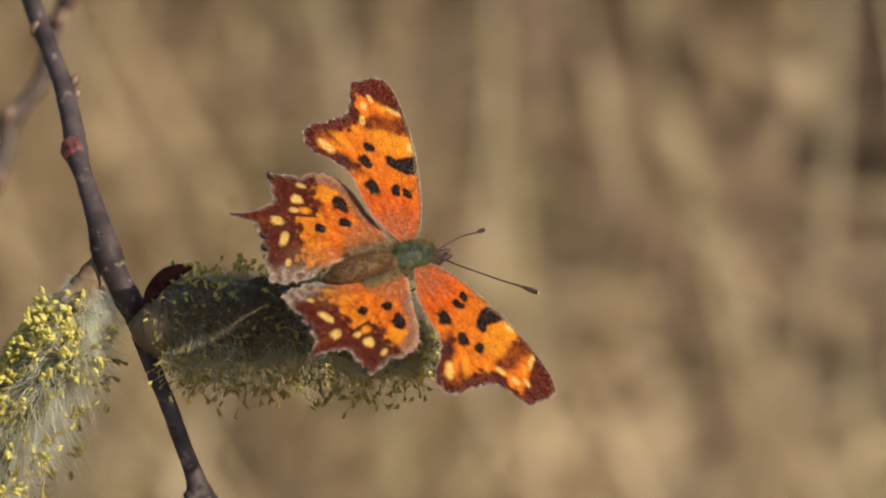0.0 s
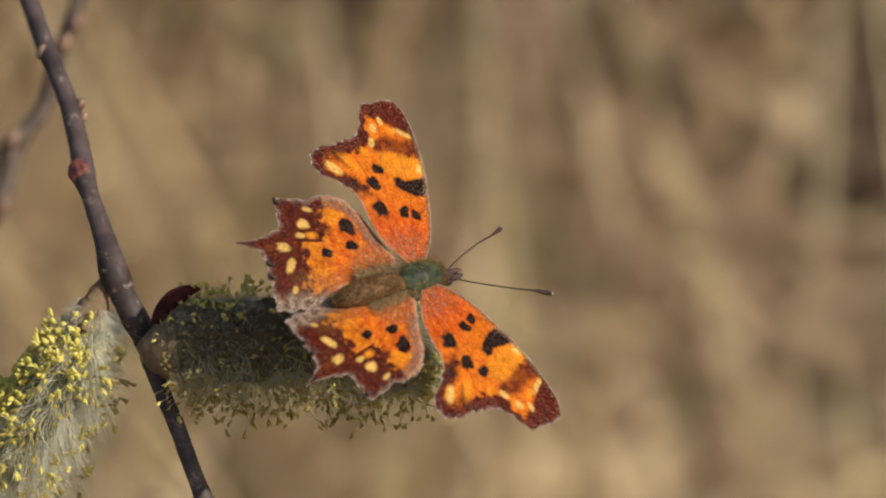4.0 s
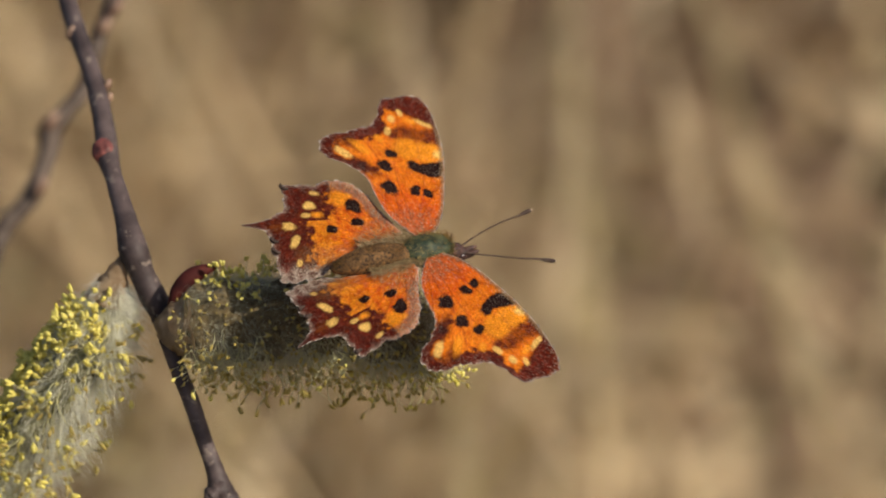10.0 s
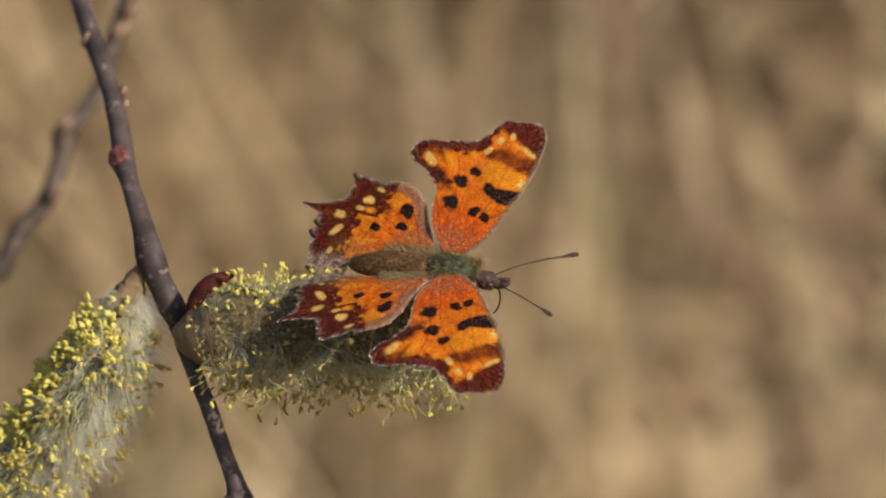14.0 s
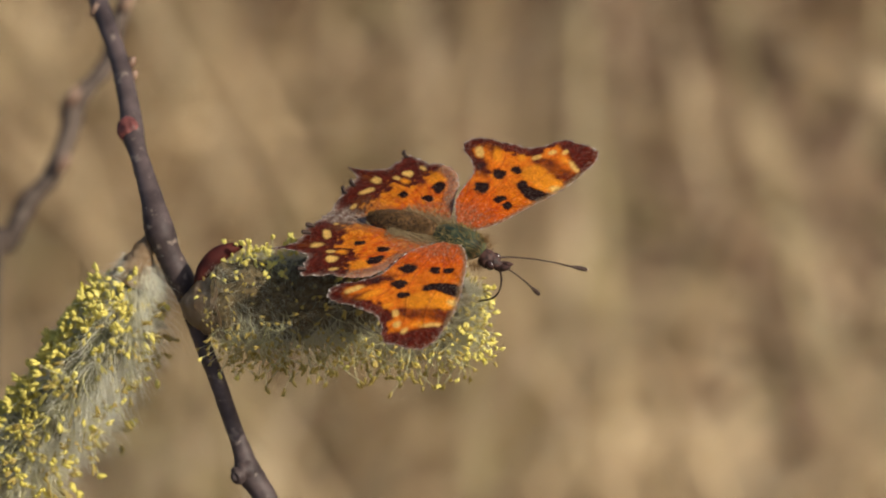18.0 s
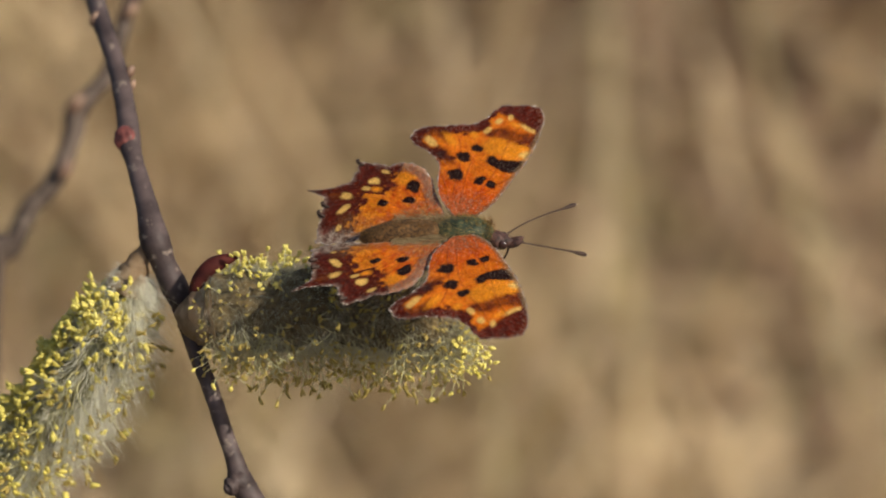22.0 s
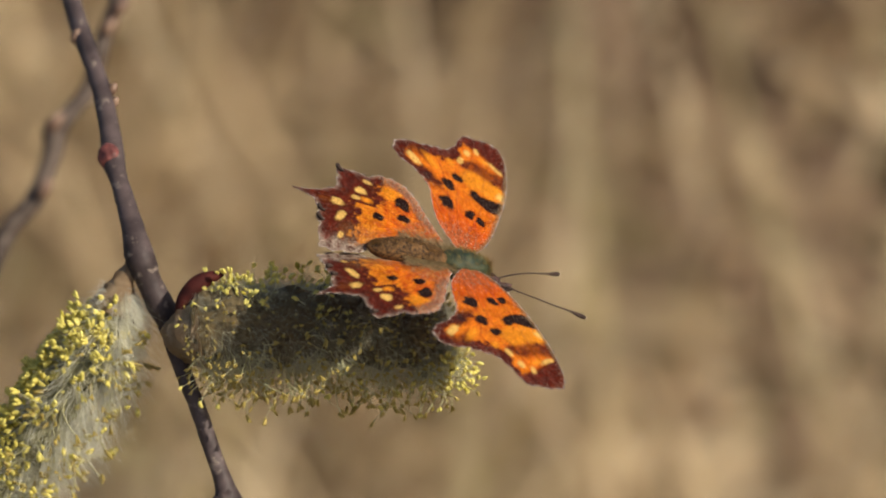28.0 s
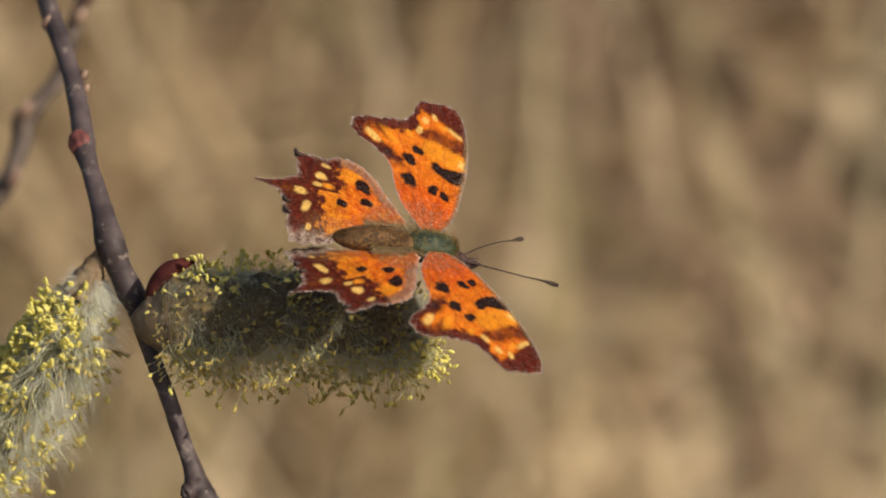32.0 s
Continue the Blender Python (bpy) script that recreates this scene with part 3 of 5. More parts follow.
# ---- butterfly ----
def wing_material(name, rough):
    m = material(name, (0.6, 0.15, 0.02), rough, 0.06)
    t = m.node_tree
    bs = t.nodes["Principled BSDF"]
    at_ = t.nodes.new("ShaderNodeAttribute")
    at_.attribute_name = "pattern"
    co = t.nodes.new("ShaderNodeTexCoord")
    n = t.nodes.new("ShaderNodeTexNoise")
    n.inputs["Scale"].default_value = 4200
    n.inputs["Detail"].default_value = 3
    t.links.new(co.outputs["Object"], n.inputs["Vector"])
    r = t.nodes.new("ShaderNodeValToRGB")
    r.color_ramp.elements[0].position, r.color_ramp.elements[1].position = 0.3, 0.7
    r.color_ramp.elements[0].color, r.color_ramp.elements[1].color = (0.55, 0.50, 0.48, 1), (1.2, 1.18, 1.14, 1)
    t.links.new(n.outputs[0], r.inputs[0])
    mx = t.nodes.new("ShaderNodeMix")
    mx.data_type, mx.blend_type = "RGBA", "MULTIPLY"
    mx.inputs[0].default_value = 1
    t.links.new(at_.outputs[0], mx.inputs[6])
    t.links.new(r.outputs[0], mx.inputs[7])
    t.links.new(mx.outputs[2], bs.inputs["Base Color"])
    bs.inputs["Sheen Weight"].default_value = 0.0
    bp = t.nodes.new("ShaderNodeBump")
    bp.inputs["Strength"].default_value = 0.35
    bp.inputs["Distance"].default_value = 0.00012
    t.links.new(n.outputs[0], bp.inputs["Height"])
    t.links.new(bp.outputs[0], bs.inputs["Normal"])
    tr = t.nodes.new("ShaderNodeBsdfTranslucent")
    t.links.new(mx.outputs[2], tr.inputs[0])
    ms = t.nodes.new("ShaderNodeMixShader")
    ms.inputs[0].default_value = 0.28
    t.links.new(bs.outputs[0], ms.inputs[1])
    t.links.new(tr.outputs[0], ms.inputs[2])
    t.links.new(ms.outputs[0], t.nodes["Material Output"].inputs[0])
    return m


def let_through(m, colour, share):
    """Lets part of the light fall through a thin sheet."""
    t = m.node_tree
    tr = t.nodes.new("ShaderNodeBsdfTranslucent")
    tr.inputs[0].default_value = (*colour, 1)
    ms = t.nodes.new("ShaderNodeMixShader")
    ms.inputs[0].default_value = share
    t.links.new(t.nodes["Principled BSDF"].outputs[0], ms.inputs[1])
    t.links.new(tr.outputs[0], ms.inputs[2])
    t.links.new(ms.outputs[0], t.nodes["Material Output"].inputs[0])


WING = wing_material("wing_scales", 0.6)
UNDERWING = grain(material("underwing", (0.2, 0.13, 0.08), 0.7), (0.07, 0.045, 0.03), (0.32, 0.22, 0.13), 700, 5, bump=0.2)
let_through(UNDERWING, (0.75, 0.30, 0.07), 0.45)
let_through(BRACT, (0.5, 0.36, 0.2), 0.35)
THORAX = grain(material("thorax", (0.06, 0.08, 0.06), 0.55, 0.2), (0.012, 0.021, 0.013), (0.056, 0.064, 0.031), 900, 5, bump=0.5)
ABDOMEN = grain(material("abdomen", (0.14, 0.08, 0.04), 0.7), (0.018, 0.009, 0.004), (0.18, 0.088, 0.026), 2600, 5, bump=0.6)
HEAD = grain(material("head", (0.08, 0.035, 0.03), 0.6), (0.015, 0.008, 0.007), (0.085, 0.038, 0.028), 1500, 5, bump=0.6)
EYE = material("eye", (0.035, 0.016, 0.014), 0.25, 0.6)
DARK = grain(material("dark_horn", (0.03, 0.02, 0.016), 0.7, 0.12), (0.02, 0.012, 0.01), (0.07, 0.045, 0.035), 2500, 3)
PALE_TIP = material("pale_tip", (0.55, 0.42, 0.30), 0.6)
DOWN = vary(material("olive_down", (0.2, 0.18, 0.07), 0.6), (0.06, 0.045, 0.016), (0.36, 0.25, 0.075), True, 0.3)
DOWN_BROWN = vary(material("brown_down", (0.2, 0.12, 0.06), 0.6), (0.045, 0.022, 0.009), (0.33, 0.18, 0.06), True, 0.3)
DOWN_GOLD = vary(material("golden_down", (0.3, 0.2, 0.08), 0.6), (0.07, 0.045, 0.02), (0.46, 0.33, 0.17), True, 0.3)
DOWN_RUFOUS = vary(material("rufous_down", (0.12, 0.05, 0.02), 0.6), (0.02, 0.010, 0.004), (0.21, 0.11, 0.034), True, 0.2)
FRINGE = vary(material("wing_fringe", (0.6, 0.55, 0.5), 0.6), (0.10, 0.07, 0.06), (0.62, 0.54, 0.47), True, 0.3)

ORANGE, GOLD, PALE = np.array((0.53, 0.070, 0.003)), np.array((0.70, 0.245, 0.012)), np.array((0.76, 0.48, 0.13))
RUST, BLACK, SILVER = np.array((0.070, 0.0085, 0.004)), np.array((0.014, 0.005, 0.004)), np.array((0.50, 0.41, 0.33))
BRICK = np.array((0.115, 0.0135, 0.006))
DUST = np.array((0.19, 0.115, 0.055))
TAN = np.array((0.17, 0.125, 0.088))

# wing outlines in mm: forward, outward from the hinge
FORE = [(2.2, 1.0), (3.0, 3.4), (3.3, 5.5), (3.3, 7.5), (3.1, 9.9), (2.8, 12.7), (2.5, 15.0), (2.1, 16.8), (1.6, 18.8), (1.0, 20.7), (0.3, 22.4), (-0.5, 24.2), (-1.4, 25.5), (-2.5, 26.4), (-3.6, 26.5), (-4.7, 26.1), (-5.9, 25.5), (-7.1, 24.9), (-7.9, 24.1), (-8.3, 22.8), (-8.2, 21.4), (-8.4, 20.2),
        (-9.0, 19.0), (-10.0, 17.9), (-11.2, 17.1), (-12.3, 16.3), (-13.5, 15.6), (-14.7, 15.1), (-15.6, 14.3), (-15.8, 13.2), (-15.7, 12.1), (-14.8, 11.0), (-13.4, 10.6), (-12.0, 10.4), (-10.6, 9.9), (-9.4, 9.4), (-8.3, 8.5), (-7.5, 7.2), (-6.8, 6.0), (-5.9, 4.7), (-4.8, 3.3), (-3.2, 2.1), (-1.5, 1.2), (0.5, 0.4)]
HIND = [(0.9, 2.3), (-1.0, 5.0), (-2.4, 7.0), (-3.4, 9.0), (-4.7, 10.3), (-6.0, 11.2), (-7.5, 11.7), (-9.0, 11.7), (-10.3, 11.4), (-11.5, 11.1), (-12.9, 11.3), (-14.2, 11.4), (-15.4, 11.3), (-15.8, 10.4), (-15.4, 9.5), (-15.8, 8.9), (-15.3, 7.8), (-15.6, 6.9), (-16.6, 6.1),
        (-18.0, 5.4), (-19.4, 4.9), (-21.6, 4.7), (-19.8, 4.0), (-18.6, 3.3), (-17.9, 2.2), (-17.7, 1.0), (-17.5, 0.1), (-17.7, -0.8), (-17.2, -1.8), (-17.1, -3.0), (-16.6, -4.0), (-16.6, -5.2), (-15.2, -5.5), (-13.4, -5.2), (-11.2, -4.7), (-8.6, -2.8), (-3.5, -0.6), (0.5, 0.4)]
# spots: forward, outward, half sizes along and across, turn
FORE_BLACK = [(0.8, 8.5, 0.8, 0.75, 0), (-1.1, 8.4, 0.8, 0.9, 10), (-4.85, 7.75, 1.3, 1.12, -30), (-6.05, 11.5, 0.95, 1.1, 40), (-5.4, 14.2, 0.95, 0.8, 10)]
FORE_BAR = [(-2.9, 13.4), (-2.2, 13.8), (-1.1, 13.4), (0.3, 14.1), (1.3, 14.8), (2.4, 15.2), (2.7, 12.5), (1.0, 11.5), (-0.3, 11.6), (-1.6, 11.8), (-2.7, 12.2)]
FORE_GOLD = [(-4.8, 17.4), (1.9, 18.2), (2.7, 15.4), (1.2, 14.6), (-2.3, 13.7), (-4.4, 14.4), (-5.5, 15.7)]
FORE_BAND = [(0.7, 21.4), (2.1, 18.0), (-0.3, 17.6), (-3.5, 17.8), (-6.0, 17.0), (-6.8, 18.0), (-4.3, 20.2), (-2.1, 19.8)]
FORE_DEEP = [(1.0, 20.6, 0.7, 2.6, 15), (-9.4, 10.5, 1.0, 0.6, -15)]
FORE_RUST = [(-9.6, 10.6, 1.9, 1.05, -15), (-12.6, 15.0, 3.0, 0.9, -28), (-7.6, 19.0, 0.9, 1.2, 10), (-8.6, 17.0, 0.9, 0.4, -28), (-5.6, 23.9, 2.2, 1.1, 10)]
FORE_PALE = [(-12.4, 12.3, 1.35, 0.6, -25), (-1.5, 21.4, 1.3, 0.42, -8), (-6.2, 20.9, 0.5, 0.75, 0), (-5.1, 22.4, 0.32, 0.75, 25), (-6.4, 18.4, 0.45, 0.75, 0), (1.5, 16.3, 0.8, 0.75, 0)]
FORE_YELLOW = [(-10.0, 13.9, 1.6, 0.62, -28), (-3.4, 21.2, 0.9, 0.42, -10), (-7.6, 16.5, 0.8, 0.5, -28), (1.0, 16.6, 1.6, 1.2, 0)]
HIND_BLACK = [(-5.6, 7.1, 1.35, 1.0, -30), (-5.25, 4.15, 1.1, 0.72, 0), (-9.0, 3.0, 0.85, 0.68, 0)]
HIND_RUST = [(-9.2, 6.9, 1.0, 0.95, 0), (-13.4, 8.6, 3.4, 2.6, 0), (-9.6, 10.3, 1.2, 0.7, 0), (-12.0, 3.0, 0.6, 1.0, 0), (-12.2, 0.4, 0.7, 0.9, 0)]
HIND_PALE = [(-11.2, 9.7, 0.8, 0.36, -15), (-12.0, 7.35, 0.9, 0.8, 0), (-12.6, 5.6, 0.8, 0.4, -10), (-15.1, 3.85, 0.95, 0.68, 0), (-14.35, 1.0, 0.58, 1.2, -20), (-13.9, -2.4, 0.4, 0.6, 0)]
HIND_YELLOW = [(-7.6, 8.5, 0.95, 1.3, 25), (-6.4, 8.9, 0.7, 0.5, 0), (-11.0, 5.6, 0.8, 0.5, 0)]


def inside(p, corners, wob, soft=0.22):
    """How far each point lies inside a ring of corners, 0 to 1."""
    far, odd = np.full(len(p), 99.0), np.zeros(len(p), bool)
    for (x0, y0), (x1, y1) in zip(corners, corners[1:] + corners[:1]):
        dx, dy = x1 - x0, y1 - y0
        k = np.clip(((p[:, 0] - x0) * dx + (p[:, 1] - y0) * dy) / (dx * dx + dy * dy), 0, 1)
        far = np.minimum(far, np.hypot(p[:, 0] - x0 - k * dx, p[:, 1] - y0 - k * dy))
        if dy:
            odd ^= ((y0 > p[:, 1]) != (y1 > p[:, 1])) & (p[:, 0] < x0 + (p[:, 1] - y0) / dy * dx)
    return step(np.where(odd, far, -far) + 0.22 * wob, -soft, soft)


def step(x, a, b):
    t = np.clip((x - a) / (b - a), 0, 1)
    return t * t * (3 - 2 * t)


def spots(p, listed, wob, soft=0.18, grow=1.0):
    """How far each point lies inside any of the spots, 0 to 1."""
    out = np.zeros(len(p))
    for u, v, a, b, turn in listed:
        c, s = math.cos(radians(turn)), math.sin(radians(turn))
        du, dv = p[:, 0] - u, p[:, 1] - v
        x, y = (c * du + s * dv) / (a * grow), (-s * du + c * dv) / (b * grow)
        d = (np.abs(x) ** 2.6 + np.abs(y) ** 2.6) ** (1 / 2.6) + wob * 0.36
        out = np.maximum(out, 1 - step(d, 1 - soft, 1 + soft))
    return out


def wing(name, outline, centre, fore, mirror, parent, hinge):
    """A wing of two thin sheets that meet in a ragged edge; the colours follow the spots, bands, veins and dusty base."""
    loop = np.array(curve_through(outline + [outline[0]], 9)[:-1])
    n, rings = len(loop), 58
    c = np.array(centre)
    rag = np.array([(noise.noise(Vector((*q, 3)) * 2.1) * 0.24 + noise.noise(Vector((*q, 9)) * 5.0) * 0.24) * (1.0 if q[0] < (-2 if q[1] > 8 else -12) else 0.25) for q in loop])
    outer = np.array([1.0 if (q[0] < -3.5 and q[1] > 9.6) or (not fore and q[0] < -8) else 0.0 for q in loop])
    along = np.cumsum(np.linalg.norm(loop - np.roll(loop, 1, 0), axis=1))
    rag += outer * (0.38 * np.abs(np.sin(along * 1.3 + 0.5 * np.sin(along * 0.9))) ** 0.6 - 0.22)
    out = loop - c
    ln = np.linalg.norm(out, axis=1, keepdims=True)
    loop = c + out * (1 + rag[:, None] / ln)
    r = (np.arange(1, rings + 1) / rings) ** 0.8
    p = np.concatenate([[c], *[c + (loop - c) * k for k in r]])
    edge = np.concatenate([[9.0], *[np.full(n, 1 - k) * ln[:, 0] for k in r]])
    wob = np.array([noise.noise(Vector((*q, 1)) * 1.3) + 0.6 * noise.noise(Vector((*q, 2)) * 4) for q in p])
    fine = np.array([noise.noise(Vector((*q, 5)) * 7) for q in p])
    reach = np.hypot(p[:, 0], p[:, 1])
    way = np.degrees(np.arctan2(-p[:, 0], p[:, 1]))
    # colours
    deep = np.zeros(len(p))
    if fore:
        col = ORANGE + (GOLD - ORANGE) * np.clip(0.10 + 0.34 * step(reach, 6, 12) + 0.3 * wob - 0.2 * step(reach, 6, 3), 0, 1)[:, None]
        col = col + (GOLD - col) * (inside(p, FORE_GOLD, wob, 0.6) * np.clip(0.85 + 0.3 * wob, 0, 1))[:, None]
        margin = step(edge + 0.8 * wob, 3.0, 1.9) * step(p[:, 0], -3.0, -5.0) * step(p[:, 1], 8.5, 10.5)
        margin = np.maximum(margin, step(p[:, 1] + 0.25 * p[:, 0] + 0.5 * wob, 20.6, 21.8))
        rust = np.maximum(spots(p, FORE_RUST, wob, 0.45), inside(p, FORE_BAND, wob, 0.5) * np.clip(0.85 + 0.5 * wob, 0, 1))
        black = np.maximum(spots(p, FORE_BLACK, wob), inside(p, FORE_BAR, wob))
        pale, yellow, deep = spots(p, FORE_PALE, wob + 0.5 * fine, 0.3), spots(p, FORE_YELLOW, wob, 0.45), spots(p, FORE_DEEP, wob, 0.6)
        dusty = step(reach + 1.8 * wob, 7.0, 2.8)
        costa = step(edge, 1.0, 0.3) * (p[:, 0] > 0.2)
        light = silver = np.zeros(len(p))
    else:
        col = ORANGE + (GOLD - ORANGE) * np.clip(0.25 + 0.55 * wob + 0.4 * step(p[:, 0], -6, -11), 0, 1)[:, None]
        margin = step(edge + 0.6 * wob, 2.2, 1.2) * step(p[:, 0], -8.5, -10.5)
        brink = np.where(p[:, 1] > 4.6, -9.1, -11.9)
        margin = np.maximum(margin, 0.97 * step(p[:, 0] + 1.7 * wob - brink, 0.4, -0.5))
        rust, black = spots(p, HIND_RUST, wob, 0.45), spots(p, HIND_BLACK, wob)
        pale, yellow = spots(p, HIND_PALE, wob + 0.5 * fine, 0.3, 0.93), spots(p, HIND_YELLOW, wob, 0.45)
        dusty = np.maximum(0.8 * step(p[:, 1] + 1.2 * wob, 1.2, -1.4) * step(p[:, 0], -15.5, -12), step(reach + 1.4 * wob, 7.4, 3.6))
        light = step(edge + 0.5 * wob, 2.4, 1.2) * step(p[:, 0], -9.4, -8.2) * step(p[:, 1], 3, 5)
        silver = step(p[:, 1] + 0.7 * wob, -2.5, -3.9) * np.clip(0.5 + 1.5 * fine + 0.25 * np.sin(p[:, 0] * 4.2 + 2 * wob), 0, 0.9)
        costa = np.zeros(len(p))
    veins = np.zeros(len(p))
    for a in ((-12, 3, 18, 33, 47, 58, 70) if fore else (35, 48, 60, 72, 84, 97, 108)):
        off = np.abs(way - a - 4 * np.sin(reach * 0.25 + a)) * np.pi / 180 * reach
        veins = np.maximum(veins, step(off, 0.20, 0.06) * step(reach, 2, 4))
    col = col + (RUST * 2.6 - col) * (veins * 0.32)[:, None]
    streak = np.array([noise.noise(Vector((w * 0.11, q * 0.35, 6))) for w, q in zip(way, reach)])
    blend = np.clip(0.22 + 0.9 * wob + 0.5 * fine, 0, 1)[:, None]
    brick = RUST * 0.8 + (BRICK - RUST * 0.8) * blend
    for k, shade in ((np.clip(rust * (1.02 + 0.22 * fine + 0.5 * np.minimum(streak, 0.1)), 0, 1), brick), (np.clip(margin * (1.06 + 0.25 * fine + 0.35 * np.minimum(streak, 0.1)), 0, 1), brick), (yellow * np.clip(0.9 + 0.3 * fine, 0, 1), GOLD * 1.05), (deep * 0.8, BLACK * 2.2), (dusty * 0.85 * np.clip(0.5 + 1.9 * fine, 0, 1), DUST), (light * np.clip(0.72 + 1.1 * fine, 0, 1), TAN), (silver, SILVER * 0.72), (pale * np.clip(0.95 + 0.5 * fine, 0, 1), PALE * 0.93), (black, BLACK), (costa * 0.8, DUST * 0.9)):
        col = col + (shade - col) * k[:, None]
    wide = 0.46 if fore else 0.95
    rim = step(edge + 0.28 * fine, wide, 0.10) * np.clip(0.3 + 2.6 * fine, 0.0, 1)
    col = col + (SILVER - col) * (0.75 * rim)[:, None]
    speck = np.array([noise.noise(Vector((*q, 8)) * 15) for q in p])
    col = np.clip(col * (1 + 0.32 * fine + 0.12 * wob + 0.42 * speck + 0.28 * streak)[:, None], 0.003, 0.95)
    grey = np.clip(speck * 2.4 - 0.55, 0, 1) * (0.25 + 0.6 * step(edge, 2.2, 0.3) + 0.5 * step(reach, 8, 4))
    col = col + (SILVER * 0.8 - col) * np.clip(grey, 0, 0.75)[:, None]
    if not fore:
        tail = step(p[:, 0] + 0.3 * fine, -18.9, -19.8)
        col = col + (BLACK * 4 - col) * (0.75 * tail)[:, None]
    # form: gently bowed, with low ribs along the veins
    z = 0.35 * np.sin(reach * 0.11) - 0.0016 * reach ** 2 + 0.05 * veins + 0.10 * np.sin(way * 0.22) * step(reach, 4, 14) + 0.06 * wob * step(edge, 2.5, 0.2)
    if not fore:
        z = z - 0.25 - 1.3 * step(p[:, 1], 0.8, -5.0) * step(p[:, 0], 0, -8) * 0.6
    s = -1 if mirror else 1
    thick = 0.05 * np.clip(edge / 0.4, 0, 1)
    verts = [(q[0] * MM, s * q[1] * MM, (h + t) * MM) for q, h, t in zip(p, z, thick)]
    low = len(verts)
    verts += [(q[0] * MM, s * q[1] * MM, (h - t - 0.01) * MM) for q, h, t in zip(p, z, thick)]
    faces, slots = [], []
    for side in (0, 1):
        o = side * low
        for k in range(n):
            k2 = (k + 1) % n
            f = [(o, o + 1 + k, o + 1 + k2)] + [(o + 1 + i * n + k, o + 1 + (i + 1) * n + k, o + 1 + (i + 1) * n + k2, o + 1 + i * n + k2) for i in range(rings - 1)]
            faces += [q if side == 0 else q[::-1] for q in f]
            slots += [side] * len(f)
    last = 1 + (rings - 1) * n
    for k in range(n):
        k2 = (k + 1) % n
        faces.append((last + k, low + last + k, low + last + k2, last + k2))
        slots.append(0)
    # outlines run clockwise seen from above on this side, so turn the faces to face up
    if not mirror:
        area = sum(a[0] * b[1] - b[0] * a[1] for a, b in zip(loop, np.roll(loop, -1, 0)))
        flip = area < 0
    else:
        area = sum(a[0] * -b[1] + b[0] * a[1] for a, b in zip(loop, np.roll(loop, -1, 0)))
        flip = area < 0
    if flip:
        faces = [q[::-1] for q in faces]
    mesh = mesh_of(name, verts, faces, [WING, UNDERWING], slots)
    layer = mesh.color_attributes.new("pattern", "FLOAT_COLOR", "POINT")
    data = np.ones((len(verts), 4), np.float32)
    data[:low, :3] = col
    data[low:, :3] = col * 0.5
    layer.data.foreach_set("color", data.ravel())
    ob = new(name, mesh)
    ob.parent = parent
    ob.location = (hinge[0] * MM, s * hinge[1] * MM, hinge[2] * MM)
    # a fringe of pale scales along the edge, parted where the veins end
    g = random.Random(len(name) + int(mirror))
    fv, ff = [], []
    walked = np.cumsum(np.linalg.norm(loop - np.roll(loop, 1, 0), axis=1))
    for k in range(n):
        q, q2 = p[last + k], p[last + (k + 1) % n]
        away = (q - c) / np.linalg.norm(q - c)
        gap = math.sin(walked[k] * 3.3 + 1.5 * math.sin(walked[k] * 0.7))
        for _ in range(3 if gap > 0.25 else 1 if gap > -0.35 else 0):
            b = q + (q2 - q) * g.random()
            tip = b + (away + np.array((g.gauss(0, 0.2), g.gauss(0, 0.2)))) * g.uniform(0.04, 0.18)
            across = np.array((-away[1], away[0])) * 0.035
            h = z[last + k]
            base_ = b - away * 0.15
            j = len(fv)
            for u in (base_ - across, base_ + across, tip + across * 0.6, tip - across * 0.6):
                fv.append((u[0] * MM, s * u[1] * MM, (h + 0.03 + (g.uniform(-0.08, 0.12) if len(fv) - j > 1 else 0)) * MM))
            ff.append((j, j + 1, j + 2, j + 3))
    fringe = new("fringe", mesh_of("fringe", fv, ff, FRINGE))
    fringe.parent = ob
    tagged(fringe, "pale beaded wing fringe", kind="stuff")
    return tagged(ob, "ragged orange wing with black spots and rust-brown margin")


def down(name, parent, rng, count, place, length, material_, lean):
    """Fine hairs: narrow three-sided blades."""
    verts, faces = [], []
    for _ in range(count):
        p, o = place(rng)
        w = (o + lean * rng.uniform(0.5, 1.3) + Vector((rng.gauss(0, 0.3), rng.gauss(0, 0.3), rng.gauss(0, 0.3)))).normalized()
        side = w.cross(Vector((rng.gauss(0, 1), rng.gauss(0, 1), rng.gauss(0, 1)))).normalized() * 0.03
        ln = rng.uniform(*length)
        k = len(verts)
        for q in (p - side, p + side, p + w * ln * 0.6 + side * 0.7 + lean * 0.1, p + w * ln + lean * 0.25 * ln):
            verts.append(tuple(q * MM))
        faces += [(k, k + 1, k + 2), (k, k + 2, k + 3)]
    ob = new(name, mesh_of(name, verts, faces, material_))
    ob.parent = parent
    return tagged(ob, kind="stuff")


